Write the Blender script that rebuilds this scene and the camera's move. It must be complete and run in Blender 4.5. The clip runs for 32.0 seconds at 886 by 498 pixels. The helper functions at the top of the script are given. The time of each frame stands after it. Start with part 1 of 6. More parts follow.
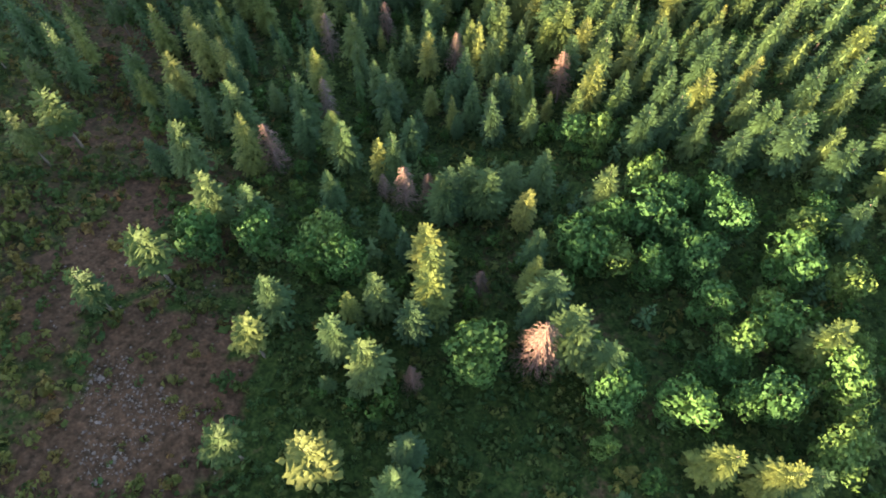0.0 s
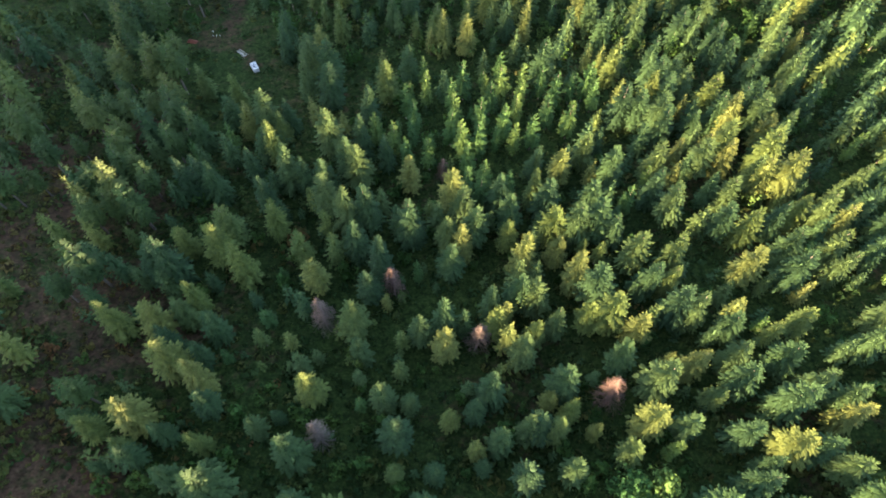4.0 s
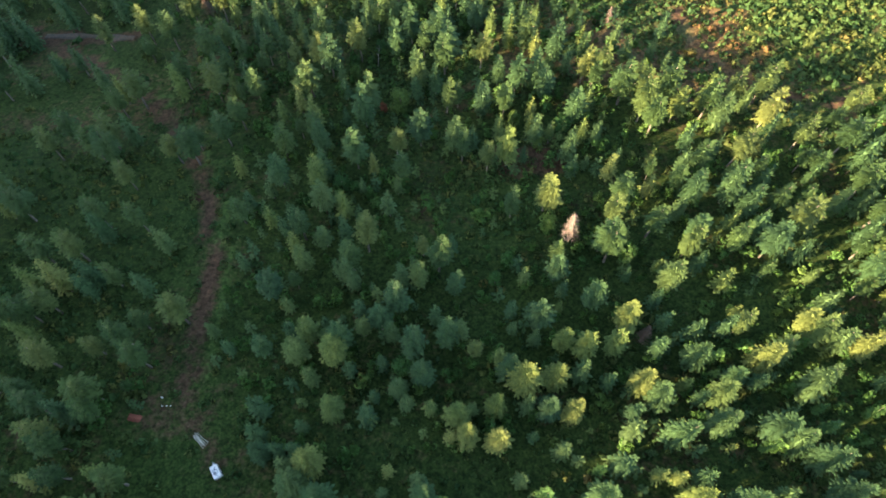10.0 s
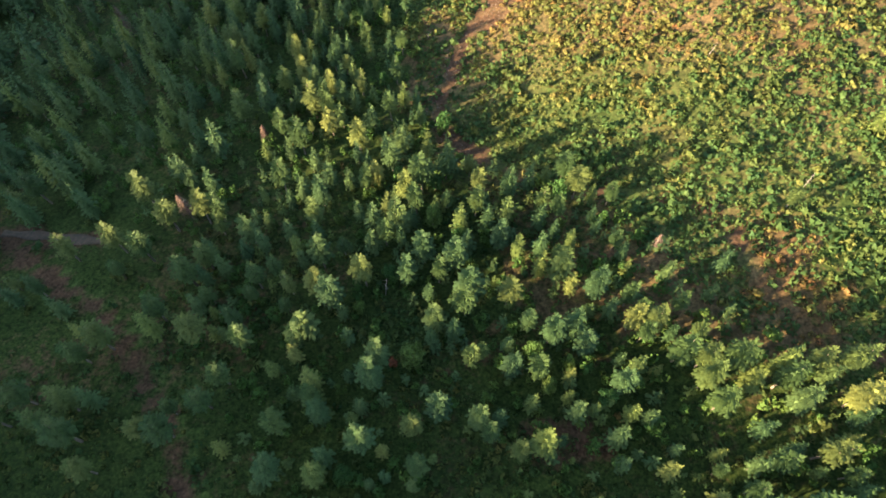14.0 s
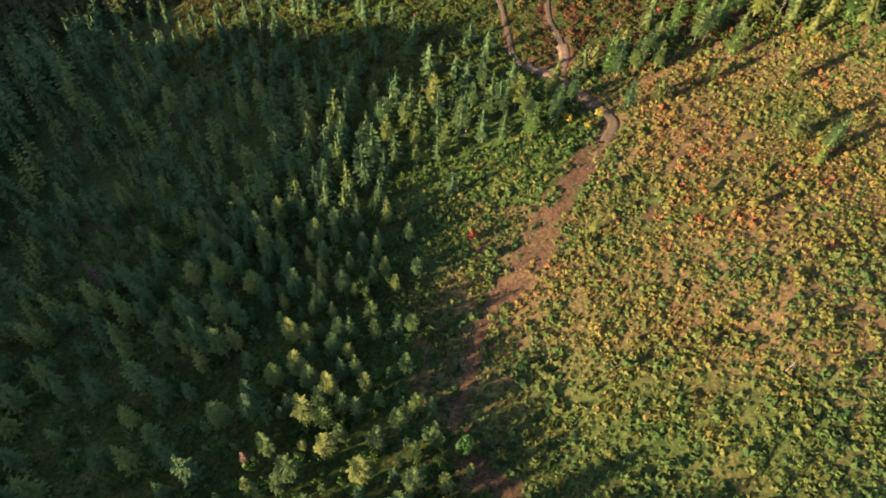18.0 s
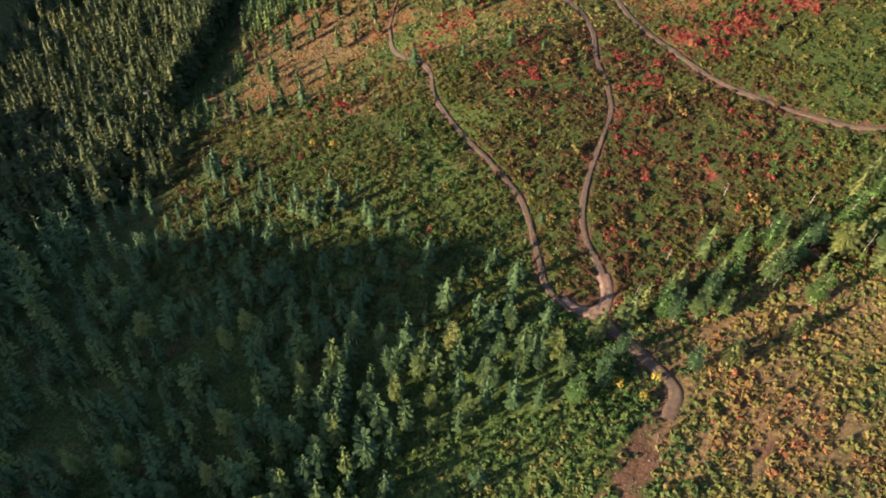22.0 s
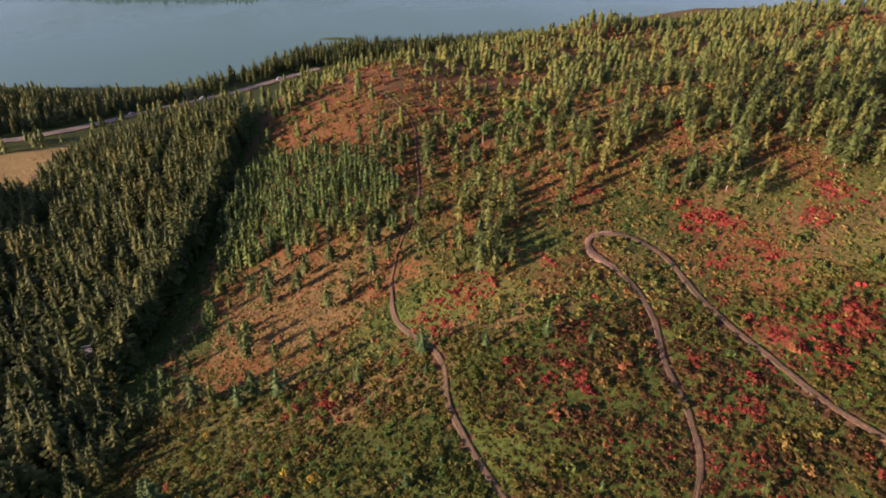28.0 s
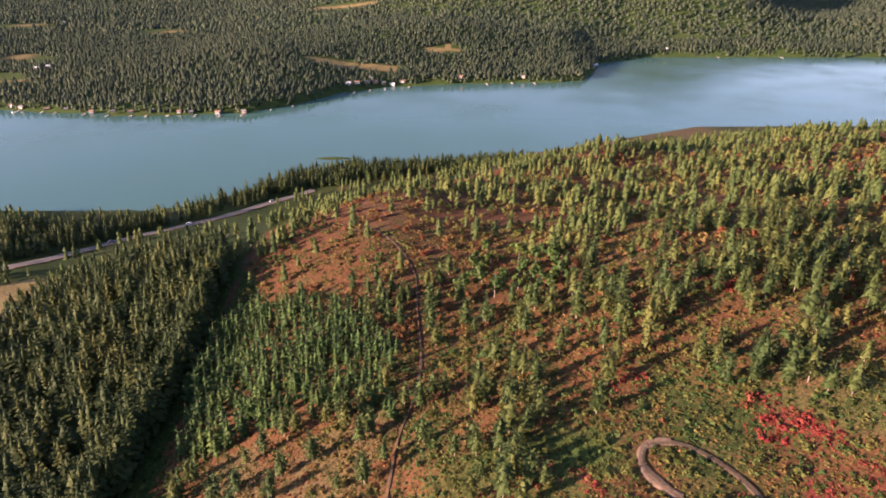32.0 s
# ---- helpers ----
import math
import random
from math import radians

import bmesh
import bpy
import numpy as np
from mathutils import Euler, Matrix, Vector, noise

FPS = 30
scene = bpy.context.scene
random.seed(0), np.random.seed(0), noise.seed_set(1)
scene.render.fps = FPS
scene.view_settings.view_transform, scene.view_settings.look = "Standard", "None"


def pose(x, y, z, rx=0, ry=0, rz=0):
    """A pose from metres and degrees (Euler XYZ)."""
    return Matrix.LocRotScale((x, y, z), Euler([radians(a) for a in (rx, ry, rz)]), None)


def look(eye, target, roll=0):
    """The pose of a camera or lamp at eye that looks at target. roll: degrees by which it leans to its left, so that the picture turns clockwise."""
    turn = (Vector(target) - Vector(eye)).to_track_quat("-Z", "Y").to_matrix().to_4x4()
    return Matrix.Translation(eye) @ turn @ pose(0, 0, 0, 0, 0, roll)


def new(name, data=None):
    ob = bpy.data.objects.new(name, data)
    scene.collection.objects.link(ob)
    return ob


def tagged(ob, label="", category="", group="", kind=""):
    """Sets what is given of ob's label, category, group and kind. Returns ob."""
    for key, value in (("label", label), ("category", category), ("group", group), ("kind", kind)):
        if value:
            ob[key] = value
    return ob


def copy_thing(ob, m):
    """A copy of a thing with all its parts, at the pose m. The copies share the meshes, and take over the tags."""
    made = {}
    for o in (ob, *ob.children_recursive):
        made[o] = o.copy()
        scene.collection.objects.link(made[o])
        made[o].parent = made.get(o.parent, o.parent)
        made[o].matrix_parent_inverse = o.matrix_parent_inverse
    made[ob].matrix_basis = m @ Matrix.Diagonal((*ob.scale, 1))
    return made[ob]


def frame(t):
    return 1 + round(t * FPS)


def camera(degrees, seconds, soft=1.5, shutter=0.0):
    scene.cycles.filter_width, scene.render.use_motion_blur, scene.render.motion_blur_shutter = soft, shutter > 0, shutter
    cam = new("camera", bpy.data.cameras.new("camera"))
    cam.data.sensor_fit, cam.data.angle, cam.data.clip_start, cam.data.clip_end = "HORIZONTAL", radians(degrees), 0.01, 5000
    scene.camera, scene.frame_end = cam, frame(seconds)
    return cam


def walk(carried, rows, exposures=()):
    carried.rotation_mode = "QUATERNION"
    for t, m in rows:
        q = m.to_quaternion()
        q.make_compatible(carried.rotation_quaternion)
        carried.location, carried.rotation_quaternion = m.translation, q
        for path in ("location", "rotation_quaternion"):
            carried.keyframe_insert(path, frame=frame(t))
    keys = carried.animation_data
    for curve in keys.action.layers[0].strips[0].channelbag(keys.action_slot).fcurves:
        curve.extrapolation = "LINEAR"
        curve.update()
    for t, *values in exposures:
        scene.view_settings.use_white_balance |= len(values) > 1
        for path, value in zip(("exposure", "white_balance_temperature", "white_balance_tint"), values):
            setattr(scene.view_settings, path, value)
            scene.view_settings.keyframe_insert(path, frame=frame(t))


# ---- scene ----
cam = camera(68.7, 32.0, soft=1.85)
# The plan below is drawn in steps of UNIT metres; the whole place is brought to metres at the end.
UNIT = 1.7
METRES, EYE, TILT, LEAN, TURN = 400.0 * UNIT, 100.0 * UNIT, -62.0, 0.0, 0.0
ROWS = [
    (0.0, 0.0, 0.0, 0.0, 0.0, 0.0, -0.0),
    (0.5, -0.0009, 0.0063, 0.0158, -0.03, -0.2, 0.01),
    (1.0, -0.0015, 0.0127, 0.031, 0.05, -0.31, -0.07),
    (1.5, -0.0022, 0.0195, 0.0458, 0.21, -0.4, -0.34),
    (2.0, -0.0033, 0.0265, 0.061, 0.25, -0.53, -0.48),
    (2.5, -0.0045, 0.0335, 0.0759, 0.19, -0.63, -0.46),
    (3.0, -0.0057, 0.0405, 0.0906, 0.07, -0.76, -0.4),
    (3.5, -0.0065, 0.0476, 0.1051, 0.03, -0.86, -0.39),
    (5.5, -0.0097, 0.0759, 0.1632, 0.04, -1.14, -0.31),
    (6.0, -0.0107, 0.0829, 0.1782, -0.02, -1.3, -0.25),
    (6.5, -0.0116, 0.09, 0.1927, -0.11, -1.38, -0.12),
    (7.0, -0.0126, 0.0971, 0.2071, -0.21, -1.43, -0.03),
    (7.5, -0.0134, 0.1042, 0.2217, -0.23, -1.53, 0.09),
    (8.0, -0.0142, 0.1112, 0.2366, -0.28, -1.66, 0.18),
    (8.5, -0.015, 0.1182, 0.2513, -0.32, -1.79, 0.27),
    (9.0, -0.0157, 0.1252, 0.2661, -0.31, -1.9, 0.35),
    (9.5, -0.0168, 0.1322, 0.2806, -0.36, -1.96, 0.42),
    (10.0, -0.0179, 0.1392, 0.295, -0.41, -2.04, 0.48),
    (10.5, -0.0188, 0.1464, 0.3095, -0.42, -2.13, 0.52),
    (11.0, -0.0197, 0.1534, 0.3239, -0.41, -2.26, 0.56),
    (11.5, -0.0207, 0.1601, 0.3375, -0.4, -2.33, 0.58),
    (12.0, -0.0218, 0.1665, 0.3504, -0.42, -2.41, 0.62),
    (12.5, -0.0227, 0.1736, 0.3644, -0.47, -2.5, 0.7),
    (13.0, -0.0238, 0.1809, 0.3789, -0.51, -2.6, 0.68),
    (13.5, -0.0246, 0.1882, 0.3936, -0.51, -2.01, 0.68),
    (14.0, -0.0254, 0.1953, 0.408, -0.47, -0.94, 0.67),
    (14.5, -0.0269, 0.2026, 0.4226, -0.56, 0.05, 0.65),
    (16.5, -0.0307, 0.2309, 0.4796, -0.67, 4.07, 0.64),
    (17.0, -0.0317, 0.2379, 0.4936, -0.68, 5.02, 0.65),
    (17.5, -0.0327, 0.2449, 0.5079, -0.69, 5.95, 0.69),
    (18.0, -0.0334, 0.2519, 0.5223, -0.57, 6.97, 0.56),
    (18.5, -0.0345, 0.2589, 0.5367, -0.58, 7.98, 0.57),
    (19.0, -0.0355, 0.2657, 0.5511, -0.59, 8.98, 0.61),
    (19.5, -0.0365, 0.2726, 0.565, -0.6, 10.01, 0.65),
    (20.0, -0.0372, 0.2797, 0.5788, -0.44, 11.03, 0.51),
    (20.5, -0.0382, 0.2868, 0.5926, -0.41, 12.0, 0.51),
    (21.0, -0.0392, 0.2938, 0.6061, -0.37, 13.02, 0.47),
    (21.5, -0.0402, 0.3007, 0.6197, -0.3, 14.0, 0.36),
    (22.0, -0.0409, 0.3078, 0.6328, -0.23, 15.02, 0.21),
    (22.5, -0.0418, 0.3146, 0.646, -0.18, 15.96, 0.09),
    (23.0, -0.0425, 0.3214, 0.6594, -0.14, 16.88, -0.01),
    (23.5, -0.0436, 0.3282, 0.6727, -0.1, 17.82, -0.08),
    (24.0, -0.0445, 0.335, 0.6862, -0.07, 18.77, -0.18),
    (24.5, -0.0456, 0.3416, 0.6999, -0.05, 19.72, -0.15),
    (25.0, -0.0465, 0.3484, 0.7133, -0.06, 20.74, -0.09),
    (25.5, -0.0472, 0.3551, 0.7269, -0.03, 21.78, -0.07),
    (27.5, -0.0512, 0.3814, 0.7799, -0.32, 26.07, 0.44),
    (28.0, -0.0519, 0.3881, 0.7933, -0.3, 27.15, 0.45),
    (28.5, -0.053, 0.3947, 0.8066, -0.33, 28.23, 0.48),
    (29.0, -0.0539, 0.4014, 0.8197, -0.34, 29.35, 0.51),
    (29.5, -0.0547, 0.4084, 0.8324, -0.35, 30.5, 0.52),
    (30.0, -0.0558, 0.4152, 0.8451, -0.36, 31.62, 0.55),
    (30.5, -0.0568, 0.4221, 0.8577, -0.41, 32.74, 0.61),
    (31.0, -0.0576, 0.4288, 0.8701, -0.43, 33.83, 0.6),
    (31.5, -0.0586, 0.4355, 0.8823, -0.48, 34.93, 0.65),
    (32.0, -0.0595, 0.4421, 0.8947, -0.51, 36.03, 0.7),
]
EXPOSURES = [(0, 3.83, 6470, 22), (6, 3.70, 6180, 16), (9, 3.64, 6180, 13), (13, 3.46, 6300, 14), (17, 2.76, 6500, 20), (19, 2.52, 6450, 23), (22, 2.38, 5830, 29), (25, 2.30, 5900, 37), (28, 1.96, 6430, 47), (32, 2.23, 6030, 44)]
walk(cam, [(t, pose(0, 0, EYE, TILT, LEAN, TURN) @ pose(METRES * x, METRES * y, METRES * z, 90 + pitch, roll, yaw)) for t, x, y, z, yaw, pitch, roll in ROWS], EXPOSURES)

# ---- light: a low evening sun from behind and to the side, and the sky ----
SUN_TO = Vector((-0.93, -0.37, 0.0)).normalized()
SUN_HEIGHT = radians(12.2)
world = bpy.data.worlds.new("world")
scene.world = world
world.use_nodes = True
wn = world.node_tree.nodes
sky = wn.new("ShaderNodeTexSky")
sky.sky_type, sky.sun_disc = "NISHITA", False
sky.sun_elevation, sky.sun_rotation = SUN_HEIGHT, math.atan2(SUN_TO.x, SUN_TO.y)
wn["Background"].inputs["Strength"].default_value = 0.072
world.node_tree.links.new(sky.outputs[0], wn["Background"].inputs["Color"])
sun_data = bpy.data.lights.new("sun", "SUN")
sun_data.energy, sun_data.angle, sun_data.color = 5.0, radians(0.9), (1.0, 0.76, 0.46)
sun = new("sun", sun_data)
sun.matrix_world = look(Vector((SUN_TO.x * math.cos(SUN_HEIGHT), SUN_TO.y * math.cos(SUN_HEIGHT), math.sin(SUN_HEIGHT))) * 300, (0, 0, 0))

# ---- plan: heights, roads and stands ----
LAKE = -100.0
XK = [-260, -130, -50, 0, 55, 130, 300]
PROFILES = [
    (-60, 76, 59, 47, 39, 34, 30, 25),
    (20, 50, 43, 35, 29, 25, 23, 22),
    (80, 30, 28, 16, 12, 16, 18, 19),
    (150, 3, 8, 3, 4, 6, 12, 17),
    (220, -25, -10, -5, -1, 5, 12, 19),
    (290, -45, -27, -14, -9, 6, 13, 22),
    (360, -58, -40, -22, -11, 0, 16, 25),
    (430, -67, -42, -18, -7, 5, 24, 26),
    (500, -76, -49, -22.5, -1.5, 7.5, 26, 25),
    (600, -80, -51, -21, -11, 8, 17, 17),
    (720, -78, -41, -23, -22, -19, -11, 6),
    (860, -93, -84, -70, -58, -45, -42, -19),
    (1000, -113, -96, -94, -92, -88, -80, -62),
]
RNG = np.random.default_rng(7)
TABLE = RNG.random((256, 256))


def vnoise(x, y, size, seed=0):
    """Smooth noise from 0 to 1 over the plan, with lumps of that size in metres."""
    u, v = np.asarray(x, float) / size + 37.3 * seed, np.asarray(y, float) / size + 11.7 * seed
    i, j = np.floor(u).astype(int), np.floor(v).astype(int)
    a, b = u - i, v - j
    a, b = a * a * (3 - 2 * a), b * b * (3 - 2 * b)
    g = lambda p, q: TABLE[p & 255, q & 255]
    return (g(i, j) * (1 - a) + g(i + 1, j) * a) * (1 - b) + (g(i, j + 1) * (1 - a) + g(i + 1, j + 1) * a) * b


def spline(knots, x):
    """Weights of a smooth curve through values at the knots."""
    k = np.asarray(knots, float)
    n = len(k)
    x = np.clip(np.asarray(x, float), k[0], k[-1])
    i = np.clip(np.searchsorted(k, x, side="right") - 1, 0, n - 2)
    h = k[i + 1] - k[i]
    u = (x - k[i]) / h
    d = np.zeros((n, n))
    for j in range(n):
        a, b = max(j - 1, 0), min(j + 1, n - 1)
        d[j, a] -= 1 / (k[b] - k[a])
        d[j, b] += 1 / (k[b] - k[a])
    one = np.eye(n)
    return ((2 * u**3 - 3 * u**2 + 1)[..., None] * one[i] + (3 * u**2 - 2 * u**3)[..., None] * one[i + 1]
            + ((u**3 - 2 * u**2 + u) * h)[..., None] * d[i] + ((u**3 - u**2) * h)[..., None] * d[i + 1])


YK = [row[0] for row in PROFILES]
HEIGHTS = np.array([row[1:] for row in PROFILES], float)


def bump(x, y, cx, cy, sx, sy, h):
    return h * np.exp(-((x - cx) / sx) ** 2 - ((y - cy) / sy) ** 2)


FAR_SHORE = [(-3200, 1400), (-1500, 1330), (-900, 1290), (-600, 1262), (-436, 1230), (-276, 1229), (-205, 1290), (-162, 1358), (-81, 1399),
             (96, 1431), (215, 1436), (240, 1490), (275, 1587), (394, 1672), (831, 1656), (1500, 1640), (3200, 1700)]


def ground_height(x, y):
    x, y = np.asarray(x, float), np.asarray(y, float)
    z = np.einsum("...i,ij,...j->...", spline(YK, y), HEIGHTS, spline(XK, x))
    z = z - np.clip(y - 1000, 0, None) * 0.22
    z = z + bump(x, y, -46, 768, 42, 34, 8) + bump(x, y, 112, 882, 40, 32, 12)
    # two ridges added out of view, their ragged tops shaping where sun falls
    ragged = vnoise(0 * y, y, 11, 33)
    crest = np.interp(y, *zip(*SHADE_CREST)) - 11 * ragged
    z = np.maximum(z, crest - 0.85 * np.abs(x + 285))
    z = np.maximum(z, np.interp(y, *zip(*FAR_SHADE_CREST)) - 16 * ragged - 1.3 * np.abs(x + 345))
    shore = np.interp(x, *zip(*FAR_SHORE)) + 14 * (vnoise(x, y, 40, 3) - 0.5)
    d = y - shore
    far = -112 + np.clip(d + 12, 0, 30) * 0.6 + np.clip(d - 20, 0, 4000) * 0.012
    inland = np.clip(d / 250, 0, 1)
    far = far + inland * (26 * vnoise(x, y, 420, 5) + 8 * vnoise(x, y, 130, 6))
    far = far + np.where(x < 640, bump(x, y, 640, 2350, 420, 330, 175), bump(x, y, 640, 2350, 140, 330, 175)) + bump(x, y, 120, 2150, 330, 240, 60) * inland + bump(x, y, 3, 1720, 230, 130, 26) * inland
    far = far + bump(x, y, -900, 3600, 1500, 420, 130) + bump(x, y, 1500, 4300, 1500, 500, 260)
    z = np.maximum(np.maximum(z, -114), np.where(y > 1100, far, -200))
    # a low green bar in the lake
    z = np.maximum(z, -103 + bump(x, y, -128, 1052, 30, 8, 4.6))
    near = (np.abs(x) < 420) & (y < 1000) & (y > -100)
    return z + np.where(near, 0.5 * (vnoise(x, y, 9, 1) - 0.5) + 0.25 * (vnoise(x, y, 3.1, 2) - 0.5), 0)


# heights along the added, unseen ridges that block the low sun
SHADE_CREST = [(-900, 60), (-300, 95), (-150, 97), (-70, 93), (0, 86), (70, 86), (110, 77), (140, 65), (170, 58), (205, 57), (235, 56), (255, 55), (280, 61), (300, 57), (312, 45), (340, 28), (370, 14), (393, 6), (434, -10), (480, -24), (530, -130)]
FAR_SHADE_CREST = [(330, -130), (375, -12), (405, -5), (430, 2), (450, 0), (480, -14), (520, -23), (560, -24), (625, -19), (650, -42), (690, -130)]

TRACKS = {
    "spur_track": (2.2, [(-103, 248), (-90, 246), (-79, 244)]),
    "slope_trail": (2.2, [(18, 371), (23, 364), (28, 356), (31, 349), (28, 343)]),
    "upper_trail": (0.9, [(-57, 700), (-42, 672), (-32, 642), (-30, 610), (-28, 576), (-30, 556), (-34, 540), (-36, 518)]),
    "loop_track": (1.35, [(-36, 520), (-33, 499), (-20, 476), (-18, 460), (-11, 442), (-2, 425), (5, 410), (7, 399), (8, 389), (9, 380), (13, 373), (18, 371), (22, 374), (22, 382), (20, 391), (20, 400), (23, 412), (29, 427), (33, 437), (34, 448), (33, 464), (34, 478), (31, 494), (26, 505), (24, 511), (27, 516), (35, 514), (43, 502), (48, 480), (55, 462), (61, 446), (70, 432), (79, 421), (90, 412), (130, 398), (190, 380)]),
    "hairpin": (2.5, [(12.4, 376), (14.6, 372.6), (17.8, 371), (20.8, 372), (22.3, 376), (22.2, 381)]),
    "loop_bend": (2.0, [(29, 499.5), (25.6, 504), (23.6, 509), (24.6, 514), (28, 516.6), (32, 516)]),
    "lake_road": (9.0, [(-420, 705), (-320, 760), (-288, 781), (-256, 816), (-226, 843), (-198, 870), (-168, 904), (-130, 938)]),
}


BARE_PATHS = {
    "camp": (1.0, [(-140, 262), (-108, 251), (-96, 242), (-83, 232), (-75, 227), (-67, 220), (-61, 211), (-55, 202), (-51, 191), (-48, 174), (-47, 161), (-47, 153), (-44, 148), (-41, 144)]),
    "edge": (0.5, [(2, 258), (12, 251), (31, 246), (38, 243), (44, 237), (47, 226), (58, 214), (75, 207), (110, 198)]),
    "slope": (1.9, [(30, 346), (25, 338), (14, 323), (5, 309), (-3, 298), (-7, 285), (-10, 274), (-6, 266), (2, 258)]),
    "cut": (0.7, [(-117, 702), (-117, 661), (-115, 619), (-109, 575), (-105, 545), (-110, 522), (-117, 506)]),
    "bench": (0.5, [(16, 309), (22, 308), (28.5, 310), (33, 318), (35.5, 325), (40, 331), (44, 336)]),
}


def smooth_line(points, step):
    """A flowing line through the points, with a place about every step metres."""
    p = np.array(points, float)
    s = np.concatenate([[0], np.cumsum(np.hypot(*np.diff(p, axis=0).T))])
    t = np.linspace(0, s[-1], max(int(s[-1] / step), 4))
    w = spline(s, t)
    return w @ p


LINES = {name: (width, smooth_line(points, 2.0)) for name, (width, points) in TRACKS.items()}


PATH_LINES = {name: (width, smooth_line(points, 2.0)) for name, (width, points) in BARE_PATHS.items()}


def road_gap(x, y, lines=LINES):
    """How far a place is from the nearest track's edge."""
    x, y = np.asarray(x, float), np.asarray(y, float)
    best = np.full(x.shape, 1e6)
    for width, line in lines.values():
        for c in range(0, len(line), 40):
            part_line = line[c:c + 41]
            lo, hi = part_line.min(0) - 30, part_line.max(0) + 30
            near = (x > lo[0]) & (x < hi[0]) & (y > lo[1]) & (y < hi[1])
            if near.any():
                q = np.stack([x[near], y[near]], -1)
                d = np.sqrt(((q[:, None] - part_line[None]) ** 2).sum(-1)).min(1) - width / 2
                best[near] = np.minimum(best[near], d)
    return best


def inside(poly, x, y, ragged=4.0):
    """Whether places lie in a polygon of the plan, with a ragged edge."""
    x = np.asarray(x, float) + ragged * 2 * (vnoise(x, y, 11, 8) - 0.5)
    y = np.asarray(y, float) + ragged * 2 * (vnoise(x, y, 11, 9) - 0.5)
    hit = np.zeros(x.shape, bool)
    for (ax, ay), (bx, by) in zip(poly, poly[1:] + poly[:1]):
        cross = (ay > y) != (by > y)
        hit ^= cross & (x < (bx - ax) * (y - ay) / (by - ay + 1e-9) + ax)
    return hit


SPRUCE_STAND = [(-14, 18), (-30, 38), (-45, 60), (-57, 87), (-64, 120), (-62, 150), (-42, 176), (-44, 200), (-52, 215), (-66, 232), (-76, 250), (-90, 256), (-95, 275), (-60, 330),
                (-14, 292), (-10, 272), (-2, 257), (12, 252), (31, 236), (43, 219), (56, 211), (70, 207), (110, 194), (160, 186), (160, 40), (60, 45), (30, 38), (10, 30)]
BROADLEAF_STAND = [(12, 28), (35, 46), (62, 44), (95, 40), (90, 5), (40, -5), (16, 2)]
LARCH_PATCH = [(-13, 133), (-3, 139), (27, 137), (28, 128), (12, 122), (4, 110), (-4, 118), (-14, 121)]
CAMP_MEADOW = [(-56, 146), (-49, 170), (-38, 157), (-31, 140), (-30, 128), (-42, 122), (-55, 136)]
BUSH_GAP = [(-19, 230), (-11, 218), (4, 207), (18, 194), (27, 182), (8, 177), (-11, 183), (-20, 205)]
DEEP_STAND = [(6, 246), (-4, 260), (-12, 270), (-20, 282), (-30, 294), (-23, 310), (-25, 325), (-22, 345), (-8, 347), (12, 354), (14, 361), (-15, 367), (-55, 381), (-89, 394),
              (-105, 405), (-107, 434), (-108, 468), (-111, 490), (-119, 503), (-126, 518), (-125, 556), (-124, 586), (-124, 623), (-124, 677), (-145, 735), (-180, 770), (-230, 740), (-250, 715), (-250, 690), (-300, 680), (-420, 680), (-420, 290), (-100, 262), (-70, 250)]
SHORE_STAND = [(-420, 735), (-310, 778), (-258, 816), (-236, 842), (-206, 890), (-165, 925), (-100, 950), (-40, 960), (60, 965), (60, 1015), (-60, 1012), (-150, 990), (-215, 925), (-238, 885), (-255, 862), (-300, 868), (-420, 860)]
PINE_BELT = [(10, 352), (33, 358), (55, 368), (95, 368), (160, 372), (160, 420), (95, 402), (65, 388), (40, 378), (24, 370)]
YOUNG_STAND = [(-117, 645), (-87, 640), (-53, 615), (-36, 578), (-38, 546), (-61, 562), (-82, 558), (-101, 557), (-112, 580), (-118, 600)]
KNOB = [(-106, 652), (-98, 690), (-80, 735), (-62, 780), (-24, 770), (4, 700), (-15, 668), (-24, 628), (-54, 622), (-86, 645)]
THIN_SLOPE = [(-34, 585), (-24, 606), (5, 588), (37, 598), (64, 596), (58, 564), (35, 545), (10, 536), (-25, 552)]
GLADE = [(85, 812), (95, 835), (165, 868), (200, 900), (190, 870), (115, 812)]
GREEN_GROVE = [(-18, 641), (-7, 662), (22, 640), (29, 602), (6, 602), (-13, 617)]
FIELD = [(-345, 712), (-270, 755), (-259, 746), (-262, 690), (-300, 672), (-350, 672)]
ROAD_MEADOW = [(-300, 765), (-250, 792), (-222, 826), (-192, 878), (-160, 908), (-142, 885), (-160, 830), (-190, 788), (-240, 755), (-268, 762)]
HAMLET = [(-176, 545), (-140, 540), (-138, 512), (-172, 510)]
CORRIDOR = [(-123, 710), (-112, 710), (-112, 680), (-112, 621), (-105, 580), (-102, 545), (-108, 520), (-116, 504), (-121, 503), (-124, 520), (-123, 556), (-122, 586), (-122, 623), (-122, 677)]
RED_PATCHES = [(-5, 503, 9), (-14, 499, 8), (-26, 495, 9), (-19, 489, 6), (2, 513, 5), (57, 517, 8), (63, 512, 7), (84, 508, 8), (95, 516, 9), (76, 468, 8), (94, 468, 10), (60, 465, 9), (57, 498, 5), (68, 496, 5), (45, 448, 6), (66, 454, 6), (10, 508, 5), (122, 678, 14), (52, 408, 4), (-60, 530, 5), (30, 540, 5), (100, 600, 8), (70, 580, 7)]
